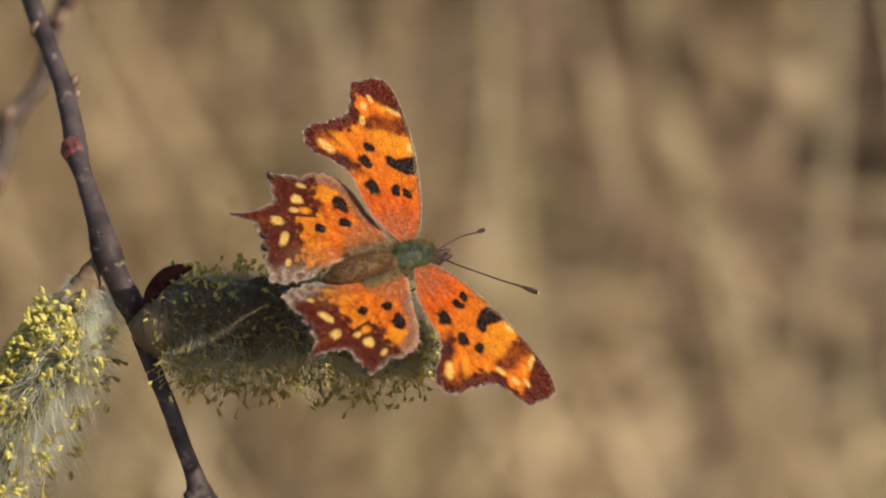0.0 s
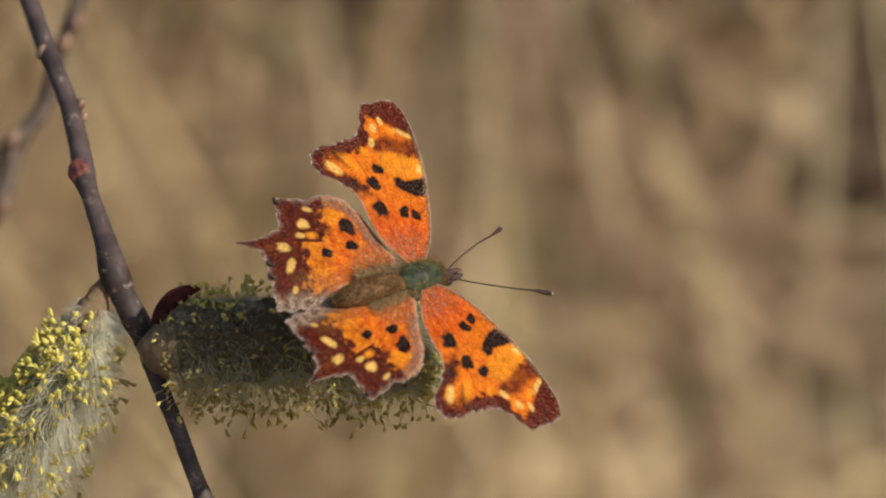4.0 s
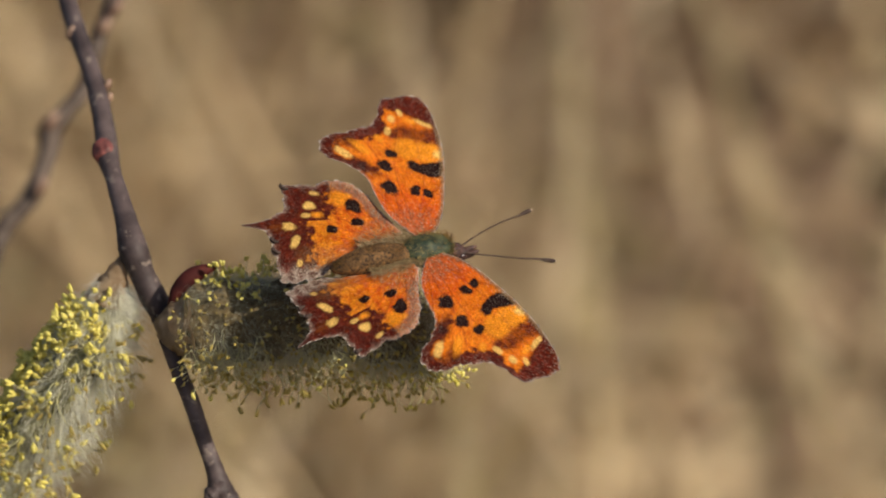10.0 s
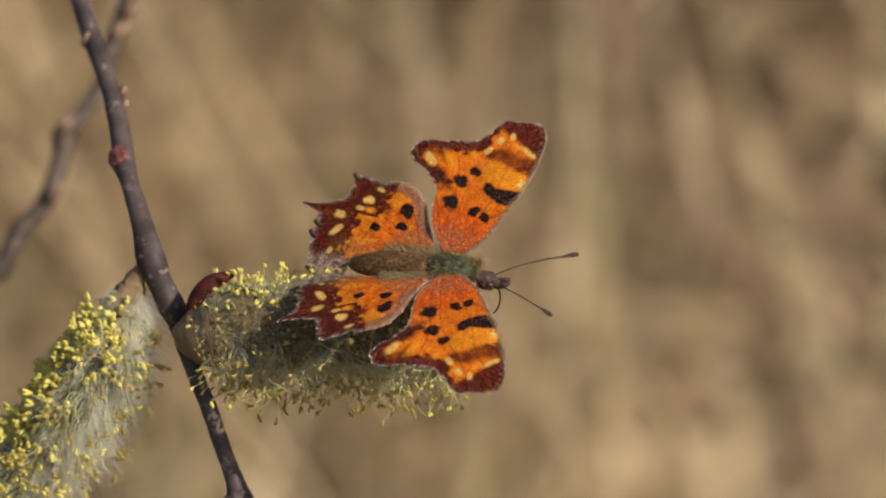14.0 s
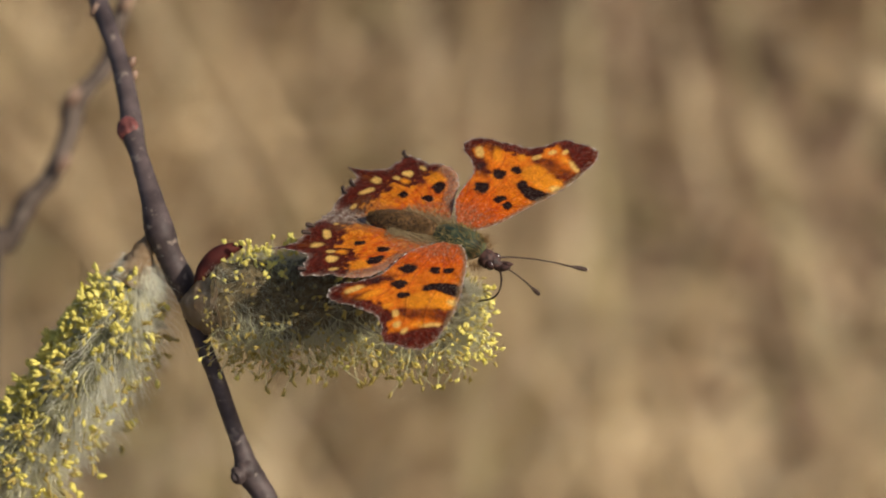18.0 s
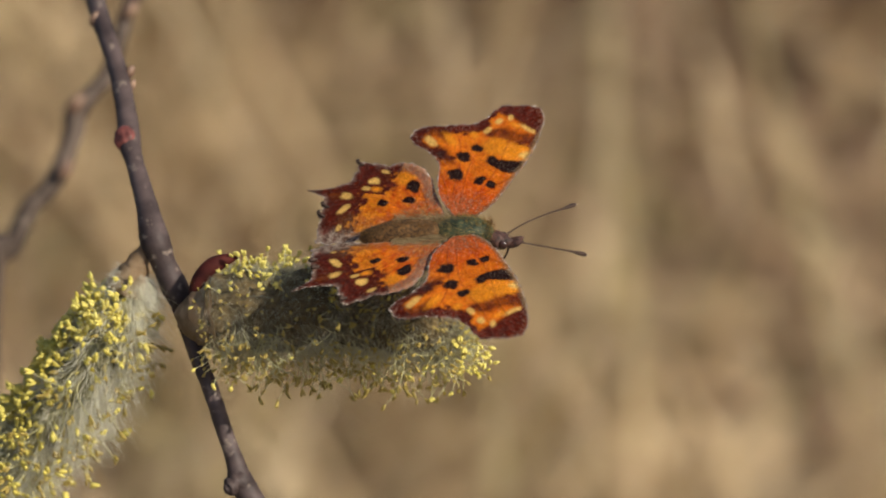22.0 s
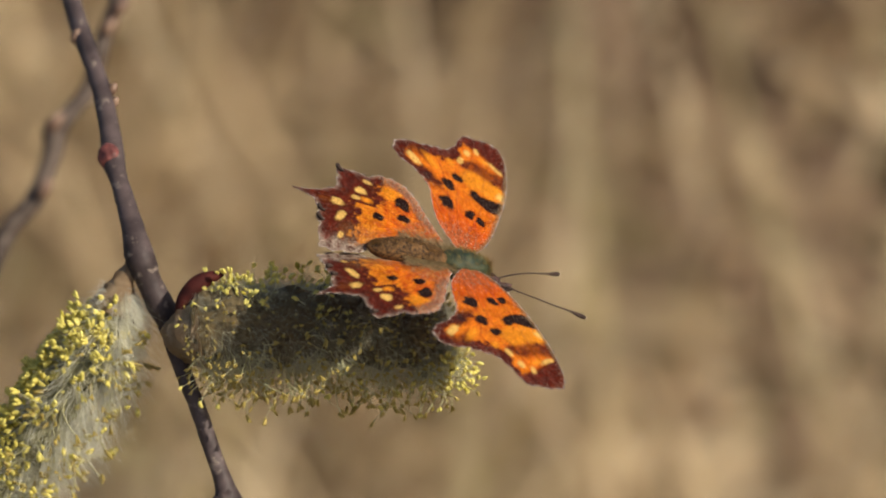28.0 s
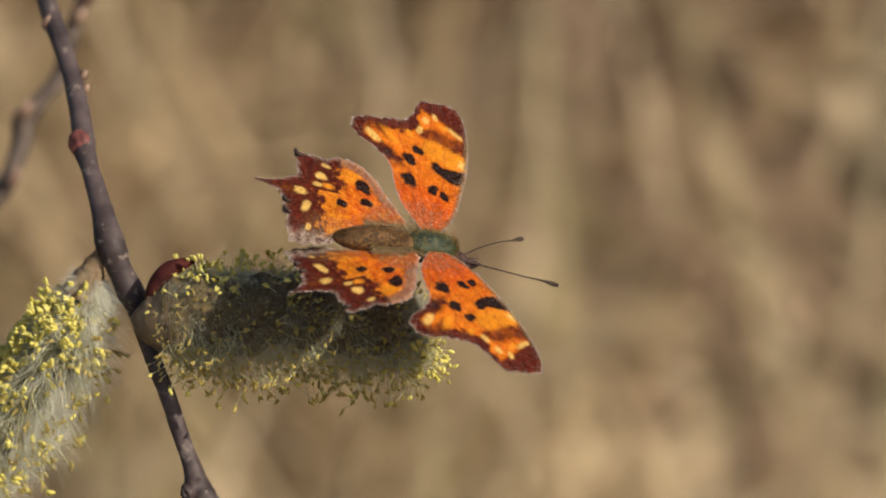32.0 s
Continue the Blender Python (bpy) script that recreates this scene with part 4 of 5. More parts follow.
def build_butterfly():
    rng = random.Random(11)
    body = new("butterfly")
    tagged(body, "orange comma butterfly with ragged black-spotted wings basking on a catkin", "butterfly")
    bm = bmesh.new()
    blob(bm, at(2.2, 0, -0.5), (4.2 * MM, 2.5 * MM, 2.3 * MM), (0, 6, 0), 0.10, 2.0, 24, 16)
    part("thorax", bm, THORAX, body, "dark greenish-blue downy thorax")
    bm = bmesh.new()
    tube(bm, rows_of([(-1.2, 0, -0.6, 1.5), (-3, 0, -0.3, 1.8), (-5.5, 0, -0.15, 2.0), (-8, 0, -0.2, 1.9), (-10.5, 0, -0.4, 1.45), (-12.2, 0, -0.5, 0.75), (-12.8, 0, -0.55, 0.2)], 5), 22, 0.10)
    part("abdomen", bm, ABDOMEN, body, "brown downy abdomen")
    bm = bmesh.new()
    tube(bm, rows_of([(5.8, 0, -2.0, 1.25), (6.6, 0, -2.2, 1.3), (7.5, 0, -2.4, 1.2), (8.3, 0, -2.6, 0.85), (9.0, 0, -2.7, 0.35)], 5), 18, 0.22)
    part("head", bm, HEAD, body, "dark reddish-brown head")
    for s in (1, -1):
        bm = bmesh.new()
        blob(bm, at(7.6, s * 1.05, -2.4), (0.75 * MM, 0.45 * MM, 0.75 * MM), (0, 0, 0), 0, 1, 14, 10)
        part("eye", bm, EYE, body, "dark brown eye")
        bm = bmesh.new()
        tube(bm, rows_of([(8.1, s * 0.35, -3.0, 0.35), (8.9, s * 0.4, -2.9, 0.52), (9.8, s * 0.42, -2.6, 0.45), (10.6, s * 0.4, -2.3, 0.12)], 4), 10, 0.2)
        part("palp", bm, HEAD, body)
        # feelers leave the brow and spread
        bm = bmesh.new()
        line = [(0, 0, 0, 0.15), (2.9, s * 0.35, 0.25, 0.11), (6.1, s * 0.5, 0.4, 0.105), (9.5, s * 0.5, 0.4, 0.11), (12.2, s * 0.3, 0.35, 0.14), (13.1, s * 0.3, 0.32, 0.24), (14.2, s * 0.3, 0.27, 0.36), (15.1, s * 0.3, 0.2, 0.27), (15.3, s * 0.3, 0.2, 0.05)]
        tube(bm, rows_of(line, 5), 8, 0.1)
        a = part("antenna", bm, DARK, body, "thin dark antenna with a clubbed tip")
        a.location = at(7.9, s * 0.5, -1.9)
        FEELERS.append(a)
        bm = bmesh.new()
        blob(bm, at(15.25, s * 0.3, 0.2), (0.22 * MM, 0.2 * MM, 0.2 * MM), (0, 0, 0), 0, 1, 8, 6)
        part("tip", bm, PALE_TIP, a, "pale tip")
        for k, (x, out, back) in enumerate(((2.6, 3.0, 1.5), (-0.2, 3.6, -2.0))):
            bm = bmesh.new()
            tube(bm, rows_of([(x, s * 0.9, -2.2, 0.28), (x + back * 0.3, s * out * 0.8, -2.0, 0.24), (x + back * 0.7, s * out, -4.2, 0.17), (x + back, s * out * 0.9, -6.2, 0.12)], 4), 6, 0.1)
            part("leg", bm, DARK, body, "thin dark leg")
    bm = bmesh.new()
    tube(bm, rows_of([(0, 0, 0, 0.16), (0.4, 0, -1.6, 0.15), (0.2, -0.4, -3.6, 0.14), (-0.8, -0.8, -5.2, 0.13), (-3.0, -1.2, -6.2, 0.11)], 6), 6, 0)
    PROBOSCIS.append(part("proboscis", bm, DARK, body, "thin dark proboscis reaching into the catkin"))

    def on_thorax(g):
        v = Vector((g.gauss(0, 1), g.gauss(0, 1.2), abs(g.gauss(0, 0.8)))).normalized()
        return Vector((2.2 + v.x * 4.1, v.y * 2.45, -0.5 + v.z * 2.2)), v

    def on_collar(g):
        a = g.uniform(0, 2 * math.pi)
        return Vector((g.uniform(4.6, 6.4), 1.9 * math.cos(a), -1.5 + 1.7 * math.sin(a))), Vector((0.3, math.cos(a), math.sin(a)))

    def on_abdomen(g):
        t, a = g.uniform(0, 1), g.uniform(0, math.pi)
        r = 1.85 * math.sin(math.pi * (0.18 + 0.80 * t)) ** 0.7
        return Vector((-1.5 - 10.8 * t, r * math.cos(a), -0.1 + r * math.sin(a))), Vector((0, math.cos(a), math.sin(a)))

    def on_base(g):
        s = g.choice((1, -1))
        return Vector((g.uniform(-7.5, 2.2), s * (1.2 + abs(g.gauss(0, 1.1))), 0.35)), Vector((-0.4, s * 0.6, 0.35))

    down("thorax_down", body, rng, 1500, on_thorax, (0.3, 0.9), DOWN, Vector((-0.9, 0, 0)))
    down("abdomen_down", body, rng, 4200, on_abdomen, (0.2, 0.5), DOWN_RUFOUS, Vector((-1.0, 0, 0)))
    down("wing_base_down", body, rng, 4200, on_base, (0.35, 1.1), DOWN_GOLD, Vector((-0.6, 0, 0)))
    down("collar_down", body, rng, 500, on_collar, (0.7, 1.6), DOWN_BROWN, Vector((-0.2, 0, 0.1)))
    wings = []
    for s in (1, -1):
        wings.append(wing("forewing", FORE, (-5.0, 12.5), True, s < 0, body, (0.8, 1.6, 0.6)))
    for s in (1, -1):
        w = wing("hindwing", HIND, (-9.5, 4.5), False, s < 0, body, (-2.2, 1.5, 0.3))
        for x, y in ((-17.2, 1.0), (-17.1, -0.9), (-15.3, 10.5)):
            bm = bmesh.new()
            tube(bm, rows_of([(x + 0.5, s * y, -0.2, 0.16), (x - 0.2, s * (y + 0.1), 0.0, 0.3), (x - 0.55, s * (y + 0.35), 0.15, 0.32), (x - 0.5, s * (y + 0.7), 0.25, 0.14)], 3), 8, 0.15)
            part("margin_tooth", bm, DARK, w, "small dark curled tooth of the margin")
        wings.append(w)
    return body, wings


FEELERS, PROBOSCIS = [], []
build_ground()
build_grass()
build_willow()
BUTTERFLY, WINGS = build_butterfly()


# ---- what moves ----
def flit(x, y, z, rx, ry, rz):
    """The butterfly's pose, in mm in the room's frame and degrees."""
    return ROOM @ pose(x * MM, y * MM, z * MM, rx, ry, rz)


def motions():
    walk(BUTTERFLY, [
        (0, flit(-0.36, 1.87, 7.81, -22.3, 35.0, 12.4)),
        (0.5, flit(-0.49, 1.82, 7.60, -23.1, 34.5, 12.8)),
        (1, flit(-0.47, 1.97, 7.44, -23.7, 32.4, 12.0)),
        (1.5, flit(-0.32, 1.81, 7.35, -23.5, 33.6, 13.1)),
        (2, flit(-0.43, 2.01, 6.89, -26.9, 34.9, 12.1)),
        (2.5, flit(-0.55, 2.06, 6.81, -25.0, 34.3, 12.2)),
        (4.5, flit(-0.28, 1.68, 8.46, -20.5, 31.3, 13.5)),
        (5, flit(-0.51, 1.88, 8.35, -22.0, 32.4, 12.2)),
        (5.5, flit(-0.51, 2.17, 8.16, -25.0, 33.7, 12.1)),
        (6, flit(-0.68, 2.33, 7.35, -25.1, 29.7, 11.6)),
        (6.5, flit(-0.50, 2.42, 6.70, -28.0, 32.5, 10.7)),
        (7, flit(-0.28, 2.11, 6.51, -29.0, 32.8, 8.2)),
        (7.5, flit(-0.31, 2.14, 7.07, -26.1, 31.2, 9.3)),
        (8, flit(-0.44, 2.52, 6.54, -25.4, 29.3, 9.7)),
        (8.5, flit(-0.80, 2.80, 4.93, -29.0, 25.0, 8.5)),
        (9, flit(-0.50, 2.72, 5.28, -33.5, 25.7, 5.2)),
        (9.5, flit(-0.77, 3.04, 4.58, -32.6, 23.8, 8.1)),
        (10, flit(-1.07, 3.56, 4.04, -35.3, 21.6, 10.9)),
        (10.5, flit(-0.44, 3.62, 3.47, -38.6, 19.8, 5.5)),
        (11, flit(0.27, 3.04, 3.30, -43.8, 17.4, -3.2)),
        (11.5, flit(-2.20, 4.50, 3.07, -38.9, 4.0, 10.3)),
        (12, flit(-2.91, 4.77, 2.97, -43.6, -5.4, 11.7)),
        (12.5, flit(-1.97, 4.23, 3.13, -43.9, -8.6, 9.3)),
        (13, flit(-1.63, 3.66, 3.48, -39.7, -9.4, 6.7)),
        (13.5, flit(-1.57, 3.36, 3.76, -39.8, -13.9, 2.9)),
        (14, flit(-0.57, 2.29, 3.36, -42.2, -10.5, -3.6)),
        (14.5, flit(-1.75, 3.24, 4.15, -47.3, -20.9, -3.6)),
        (16.5, flit(-1.61, 3.16, 4.38, -43.8, -23.9, -11.0)),
        (17, flit(-1.03, 2.72, 4.21, -45.2, -23.8, -14.5)),
        (17.5, flit(-0.81, 3.03, 4.31, -48.0, -25.2, -14.4)),
        (18, flit(-0.58, 2.71, 3.99, -48.0, -24.9, -15.7)),
        (18.5, flit(-0.28, 2.70, 4.09, -50.3, -25.9, -15.5)),
        (19, flit(1.47, 3.63, 3.68, -60.3, -20.1, -15.8)),
        (19.5, flit(0.26, 4.09, 3.85, -57.2, -24.3, -11.2)),
        (20, flit(0.37, 4.19, 3.67, -58.5, -23.4, -11.4)),
        (20.5, flit(0.84, 4.26, 3.72, -59.8, -23.5, -12.1)),
        (21, flit(1.06, 5.28, 3.67, -59.8, -18.5, -6.2)),
        (21.5, flit(0.59, 5.17, 3.52, -56.9, -11.6, -2.8)),
        (22, flit(0.63, 5.28, 3.26, -51.3, -5.6, 3.4)),
        (22.5, flit(2.80, 3.57, 3.25, -56.1, 12.7, -11.2)),
        (23, flit(1.81, 4.43, 3.37, -53.6, 9.5, -5.7)),
        (23.5, flit(2.46, 3.95, 3.27, -56.5, 15.2, -9.1)),
        (24, flit(2.74, 3.31, 3.27, -56.7, 17.4, -11.2)),
        (24.5, flit(3.10, 3.18, 3.24, -56.7, 20.4, -13.1)),
        (26.5, flit(2.92, 2.99, 3.14, -55.1, 24.0, -14.5)),
        (27, flit(2.86, 3.31, 3.05, -53.5, 22.8, -12.4)),
        (27.5, flit(2.77, 3.52, 2.90, -52.9, 22.2, -11.7)),
        (28, flit(2.88, 3.13, 3.06, -52.7, 20.8, -12.3)),
        (28.5, flit(3.03, 3.10, 2.84, -52.0, 21.2, -11.1)),
        (29, flit(2.46, 3.72, 2.67, -47.0, 18.6, -4.5)),
        (29.5, flit(2.12, 3.92, 2.55, -43.9, 18.1, -2.8)),
        (30, flit(3.17, 3.03, 3.03, -54.3, 24.6, -15.3)),
        (30.5, flit(3.44, 2.52, 3.64, -59.5, 30.3, -20.6)),
        (31, flit(3.54, 2.45, 3.66, -60.2, 30.3, -20.2)),
        (31.5, flit(3.39, 2.55, 3.80, -55.2, 30.3, -16.6)),
        (32, flit(2.19, 3.84, 3.41, -47.0, 23.6, -6.0)),
    ])
    walk(WINGS[0], [
        (0, pose(0.0008, 0.0016, 0.0006, 4.6, 6.1, -26.9)),
        (0.5, pose(0.0008, 0.0016, 0.0006, 4.4, 6.1, -27.3)),
        (1, pose(0.0008, 0.0016, 0.0006, 5.0, 6.9, -25.6)),
        (1.5, pose(0.0008, 0.0016, 0.0006, 4.5, 5.8, -27.6)),
        (2, pose(0.0008, 0.0016, 0.0006, 6.1, 6.5, -28.3)),
        (2.5, pose(0.0008, 0.0016, 0.0006, 5.9, 6.1, -27.6)),
        (4.5, pose(0.0008, 0.0016, 0.0006, 1.7, 6.1, -27.8)),
        (5, pose(0.0008, 0.0016, 0.0006, 1.5, 5.5, -26.9)),
        (5.5, pose(0.0008, 0.0016, 0.0006, 2.6, 5.3, -27.9)),
        (6, pose(0.0008, 0.0016, 0.0006, 2.0, 6.7, -27.0)),
        (6.5, pose(0.0008, 0.0016, 0.0006, 3.4, 6.1, -28.0)),
        (7, pose(0.0008, 0.0016, 0.0006, 3.0, 5.5, -27.8)),
        (7.5, pose(0.0008, 0.0016, 0.0006, 0.7, 4.5, -27.3)),
        (8, pose(0.0008, 0.0016, 0.0006, 0.7, 3.6, -27.8)),
        (8.5, pose(0.0008, 0.0016, 0.0006, 3.4, 5.2, -28.3)),
        (9, pose(0.0008, 0.0016, 0.0006, 0.9, 4.3, -27.3)),
        (9.5, pose(0.0008, 0.0016, 0.0006, 5.1, 5.8, -27.9)),
        (10, pose(0.0008, 0.0016, 0.0006, 3.2, 4.2, -28.0)),
        (10.5, pose(0.0008, 0.0016, 0.0006, -0.2, 2.8, -29.0)),
        (11, pose(0.0008, 0.0016, 0.0006, 7.7, 7.6, -28.3)),
        (11.5, pose(0.0008, 0.0016, 0.0006, 21.4, 20.3, -25.1)),
        (12, pose(0.0008, 0.0016, 0.0006, 10.6, 6.5, -30.2)),
        (12.5, pose(0.0008, 0.0016, 0.0006, 12.7, 6.8, -30.2)),
        (13, pose(0.0008, 0.0016, 0.0006, 7.6, 3.5, -29.9)),
        (13.5, pose(0.0008, 0.0016, 0.0006, 8.1, 5.4, -30.2)),
        (14, pose(0.0008, 0.0016, 0.0006, 6.9, 5.5, -30.6)),
        (14.5, pose(0.0008, 0.0016, 0.0006, 10.6, 7.5, -29.9)),
        (16.5, pose(0.0008, 0.0016, 0.0006, 2.9, 2.6, -29.3)),
        (17, pose(0.0008, 0.0016, 0.0006, 2.0, 3.0, -29.4)),
        (17.5, pose(0.0008, 0.0016, 0.0006, 2.1, 2.9, -29.4)),
        (18, pose(0.0008, 0.0016, 0.0006, 0.9, 2.5, -28.9)),
        (18.5, pose(0.0008, 0.0016, 0.0006, 0.9, 2.8, -28.9)),
        (19, pose(0.0008, 0.0016, 0.0006, 3.1, 1.3, -29.4)),
        (19.5, pose(0.0008, 0.0016, 0.0006, 2.0, 2.9, -28.6)),
        (20, pose(0.0008, 0.0016, 0.0006, 2.8, 4.5, -28.1)),
        (20.5, pose(0.0008, 0.0016, 0.0006, 3.1, 4.2, -28.4)),
        (21, pose(0.0008, 0.0016, 0.0006, 2.8, 4.5, -29.1)),
        (21.5, pose(0.0008, 0.0016, 0.0006, 4.2, 4.5, -30.4)),
        (22, pose(0.0008, 0.0016, 0.0006, 4.1, 3.4, -32.1)),
        (22.5, pose(0.0008, 0.0016, 0.0006, 6.1, 8.8, -29.8)),
        (23, pose(0.0008, 0.0016, 0.0006, 9.6, 7.7, -29.7)),
        (23.5, pose(0.0008, 0.0016, 0.0006, 8.5, 10.2, -29.6)),
        (24, pose(0.0008, 0.0016, 0.0006, 8.0, 10.0, -29.1)),
        (24.5, pose(0.0008, 0.0016, 0.0006, 7.9, 9.7, -28.9)),
        (26.5, pose(0.0008, 0.0016, 0.0006, 5.3, 8.2, -28.7)),
        (27, pose(0.0008, 0.0016, 0.0006, 3.8, 7.3, -29.6)),
        (27.5, pose(0.0008, 0.0016, 0.0006, 4.4, 7.2, -29.5)),
        (28, pose(0.0008, 0.0016, 0.0006, 4.4, 8.2, -28.0)),
        (28.5, pose(0.0008, 0.0016, 0.0006, 3.7, 7.7, -28.9)),
        (29, pose(0.0008, 0.0016, 0.0006, 2.9, 8.4, -28.6)),
        (29.5, pose(0.0008, 0.0016, 0.0006, 2.7, 7.6, -28.4)),
        (30, pose(0.0008, 0.0016, 0.0006, 3.8, 6.8, -30.8)),
        (30.5, pose(0.0008, 0.0016, 0.0006, 7.4, 7.7, -31.3)),
        (31, pose(0.0008, 0.0016, 0.0006, 8.4, 7.9, -31.1)),
        (31.5, pose(0.0008, 0.0016, 0.0006, 7.8, 7.2, -31.4)),
        (32, pose(0.0008, 0.0016, 0.0006, 6.9, 7.8, -28.5)),
    ])
    walk(WINGS[1], [
        (0, pose(0.0008, -0.0016, 0.0006, -2.3, 5.2, 33.1)),
        (0.5, pose(0.0008, -0.0016, 0.0006, -3.2, 4.8, 32.9)),
        (1, pose(0.0008, -0.0016, 0.0006, -4.6, 6.0, 34.3)),
        (1.5, pose(0.0008, -0.0016, 0.0006, -3.8, 4.9, 31.9)),
        (2, pose(0.0008, -0.0016, 0.0006, -5.5, 6.2, 31.2)),
        (2.5, pose(0.0008, -0.0016, 0.0006, -5.2, 6.1, 30.8)),
        (4.5, pose(0.0008, -0.0016, 0.0006, -2.2, 2.3, 31.2)),
        (5, pose(0.0008, -0.0016, 0.0006, -1.7, 1.4, 31.3)),
        (5.5, pose(0.0008, -0.0016, 0.0006, -1.8, 1.9, 31.5)),
        (6, pose(0.0008, -0.0016, 0.0006, -2.9, 3.0, 31.3)),
        (6.5, pose(0.0008, -0.0016, 0.0006, -3.8, 2.9, 29.5)),
        (7, pose(0.0008, -0.0016, 0.0006, -3.5, 3.2, 30.4)),
        (7.5, pose(0.0008, -0.0016, 0.0006, -1.4, 1.2, 31.0)),
        (8, pose(0.0008, -0.0016, 0.0006, -2.2, 0.0, 31.0)),
        (8.5, pose(0.0008, -0.0016, 0.0006, -5.6, 1.4, 29.3)),
        (9, pose(0.0008, -0.0016, 0.0006, -2.1, 1.7, 30.7)),
        (9.5, pose(0.0008, -0.0016, 0.0006, -6.2, 2.2, 29.5)),
        (10, pose(0.0008, -0.0016, 0.0006, -3.8, -0.1, 29.9)),
        (10.5, pose(0.0008, -0.0016, 0.0006, -0.8, -2.0, 29.2)),
        (11, pose(0.0008, -0.0016, 0.0006, -5.6, 4.8, 30.2)),
        (11.5, pose(0.0008, -0.0016, 0.0006, -18.5, 11.7, 33.1)),
        (12, pose(0.0008, -0.0016, 0.0006, -10.0, 5.7, 32.4)),
        (12.5, pose(0.0008, -0.0016, 0.0006, -10.3, 7.8, 32.0)),
        (13, pose(0.0008, -0.0016, 0.0006, -7.7, 4.0, 31.7)),
        (13.5, pose(0.0008, -0.0016, 0.0006, -7.1, 5.6, 33.0)),
        (14, pose(0.0008, -0.0016, 0.0006, -7.0, 5.3, 32.8)),
        (14.5, pose(0.0008, -0.0016, 0.0006, -8.3, 6.2, 34.1)),
        (16.5, pose(0.0008, -0.0016, 0.0006, -6.3, 3.2, 28.6)),
        (17, pose(0.0008, -0.0016, 0.0006, -6.3, 3.9, 28.0)),
        (17.5, pose(0.0008, -0.0016, 0.0006, -6.0, 2.9, 28.0)),
        (18, pose(0.0008, -0.0016, 0.0006, -5.1, 2.4, 27.8)),
        (18.5, pose(0.0008, -0.0016, 0.0006, -4.2, 2.2, 27.8)),
        (19, pose(0.0008, -0.0016, 0.0006, -6.2, 0.3, 27.7)),
        (19.5, pose(0.0008, -0.0016, 0.0006, -4.5, 2.5, 29.6)),
        (20, pose(0.0008, -0.0016, 0.0006, -5.7, 3.6, 29.5)),
        (20.5, pose(0.0008, -0.0016, 0.0006, -5.9, 2.7, 29.8)),
        (21, pose(0.0008, -0.0016, 0.0006, -6.8, 2.8, 30.2)),
        (21.5, pose(0.0008, -0.0016, 0.0006, -7.0, 5.2, 29.2)),
        (22, pose(0.0008, -0.0016, 0.0006, -3.9, 4.3, 29.5)),
        (22.5, pose(0.0008, -0.0016, 0.0006, -6.2, 5.4, 29.1)),
        (23, pose(0.0008, -0.0016, 0.0006, -11.8, 6.7, 33.0)),
        (23.5, pose(0.0008, -0.0016, 0.0006, -8.3, 6.3, 29.9)),
        (24, pose(0.0008, -0.0016, 0.0006, -8.1, 5.2, 28.9)),
        (24.5, pose(0.0008, -0.0016, 0.0006, -7.7, 5.7, 28.0)),
        (26.5, pose(0.0008, -0.0016, 0.0006, -4.4, 3.7, 28.0)),
        (27, pose(0.0008, -0.0016, 0.0006, -3.0, 2.8, 28.2)),
        (27.5, pose(0.0008, -0.0016, 0.0006, -4.3, 3.1, 28.2)),
        (28, pose(0.0008, -0.0016, 0.0006, -4.8, 3.6, 29.6)),
        (28.5, pose(0.0008, -0.0016, 0.0006, -3.4, 2.8, 28.2)),
        (29, pose(0.0008, -0.0016, 0.0006, -4.5, 1.1, 27.4)),
        (29.5, pose(0.0008, -0.0016, 0.0006, -5.2, 1.4, 27.6)),
        (30, pose(0.0008, -0.0016, 0.0006, -3.5, 5.0, 27.9)),
        (30.5, pose(0.0008, -0.0016, 0.0006, -3.6, 6.8, 27.8)),
        (31, pose(0.0008, -0.0016, 0.0006, -3.8, 7.2, 27.0)),
        (31.5, pose(0.0008, -0.0016, 0.0006, -3.3, 6.9, 27.5)),
        (32, pose(0.0008, -0.0016, 0.0006, -5.3, 6.0, 28.8)),
    ])
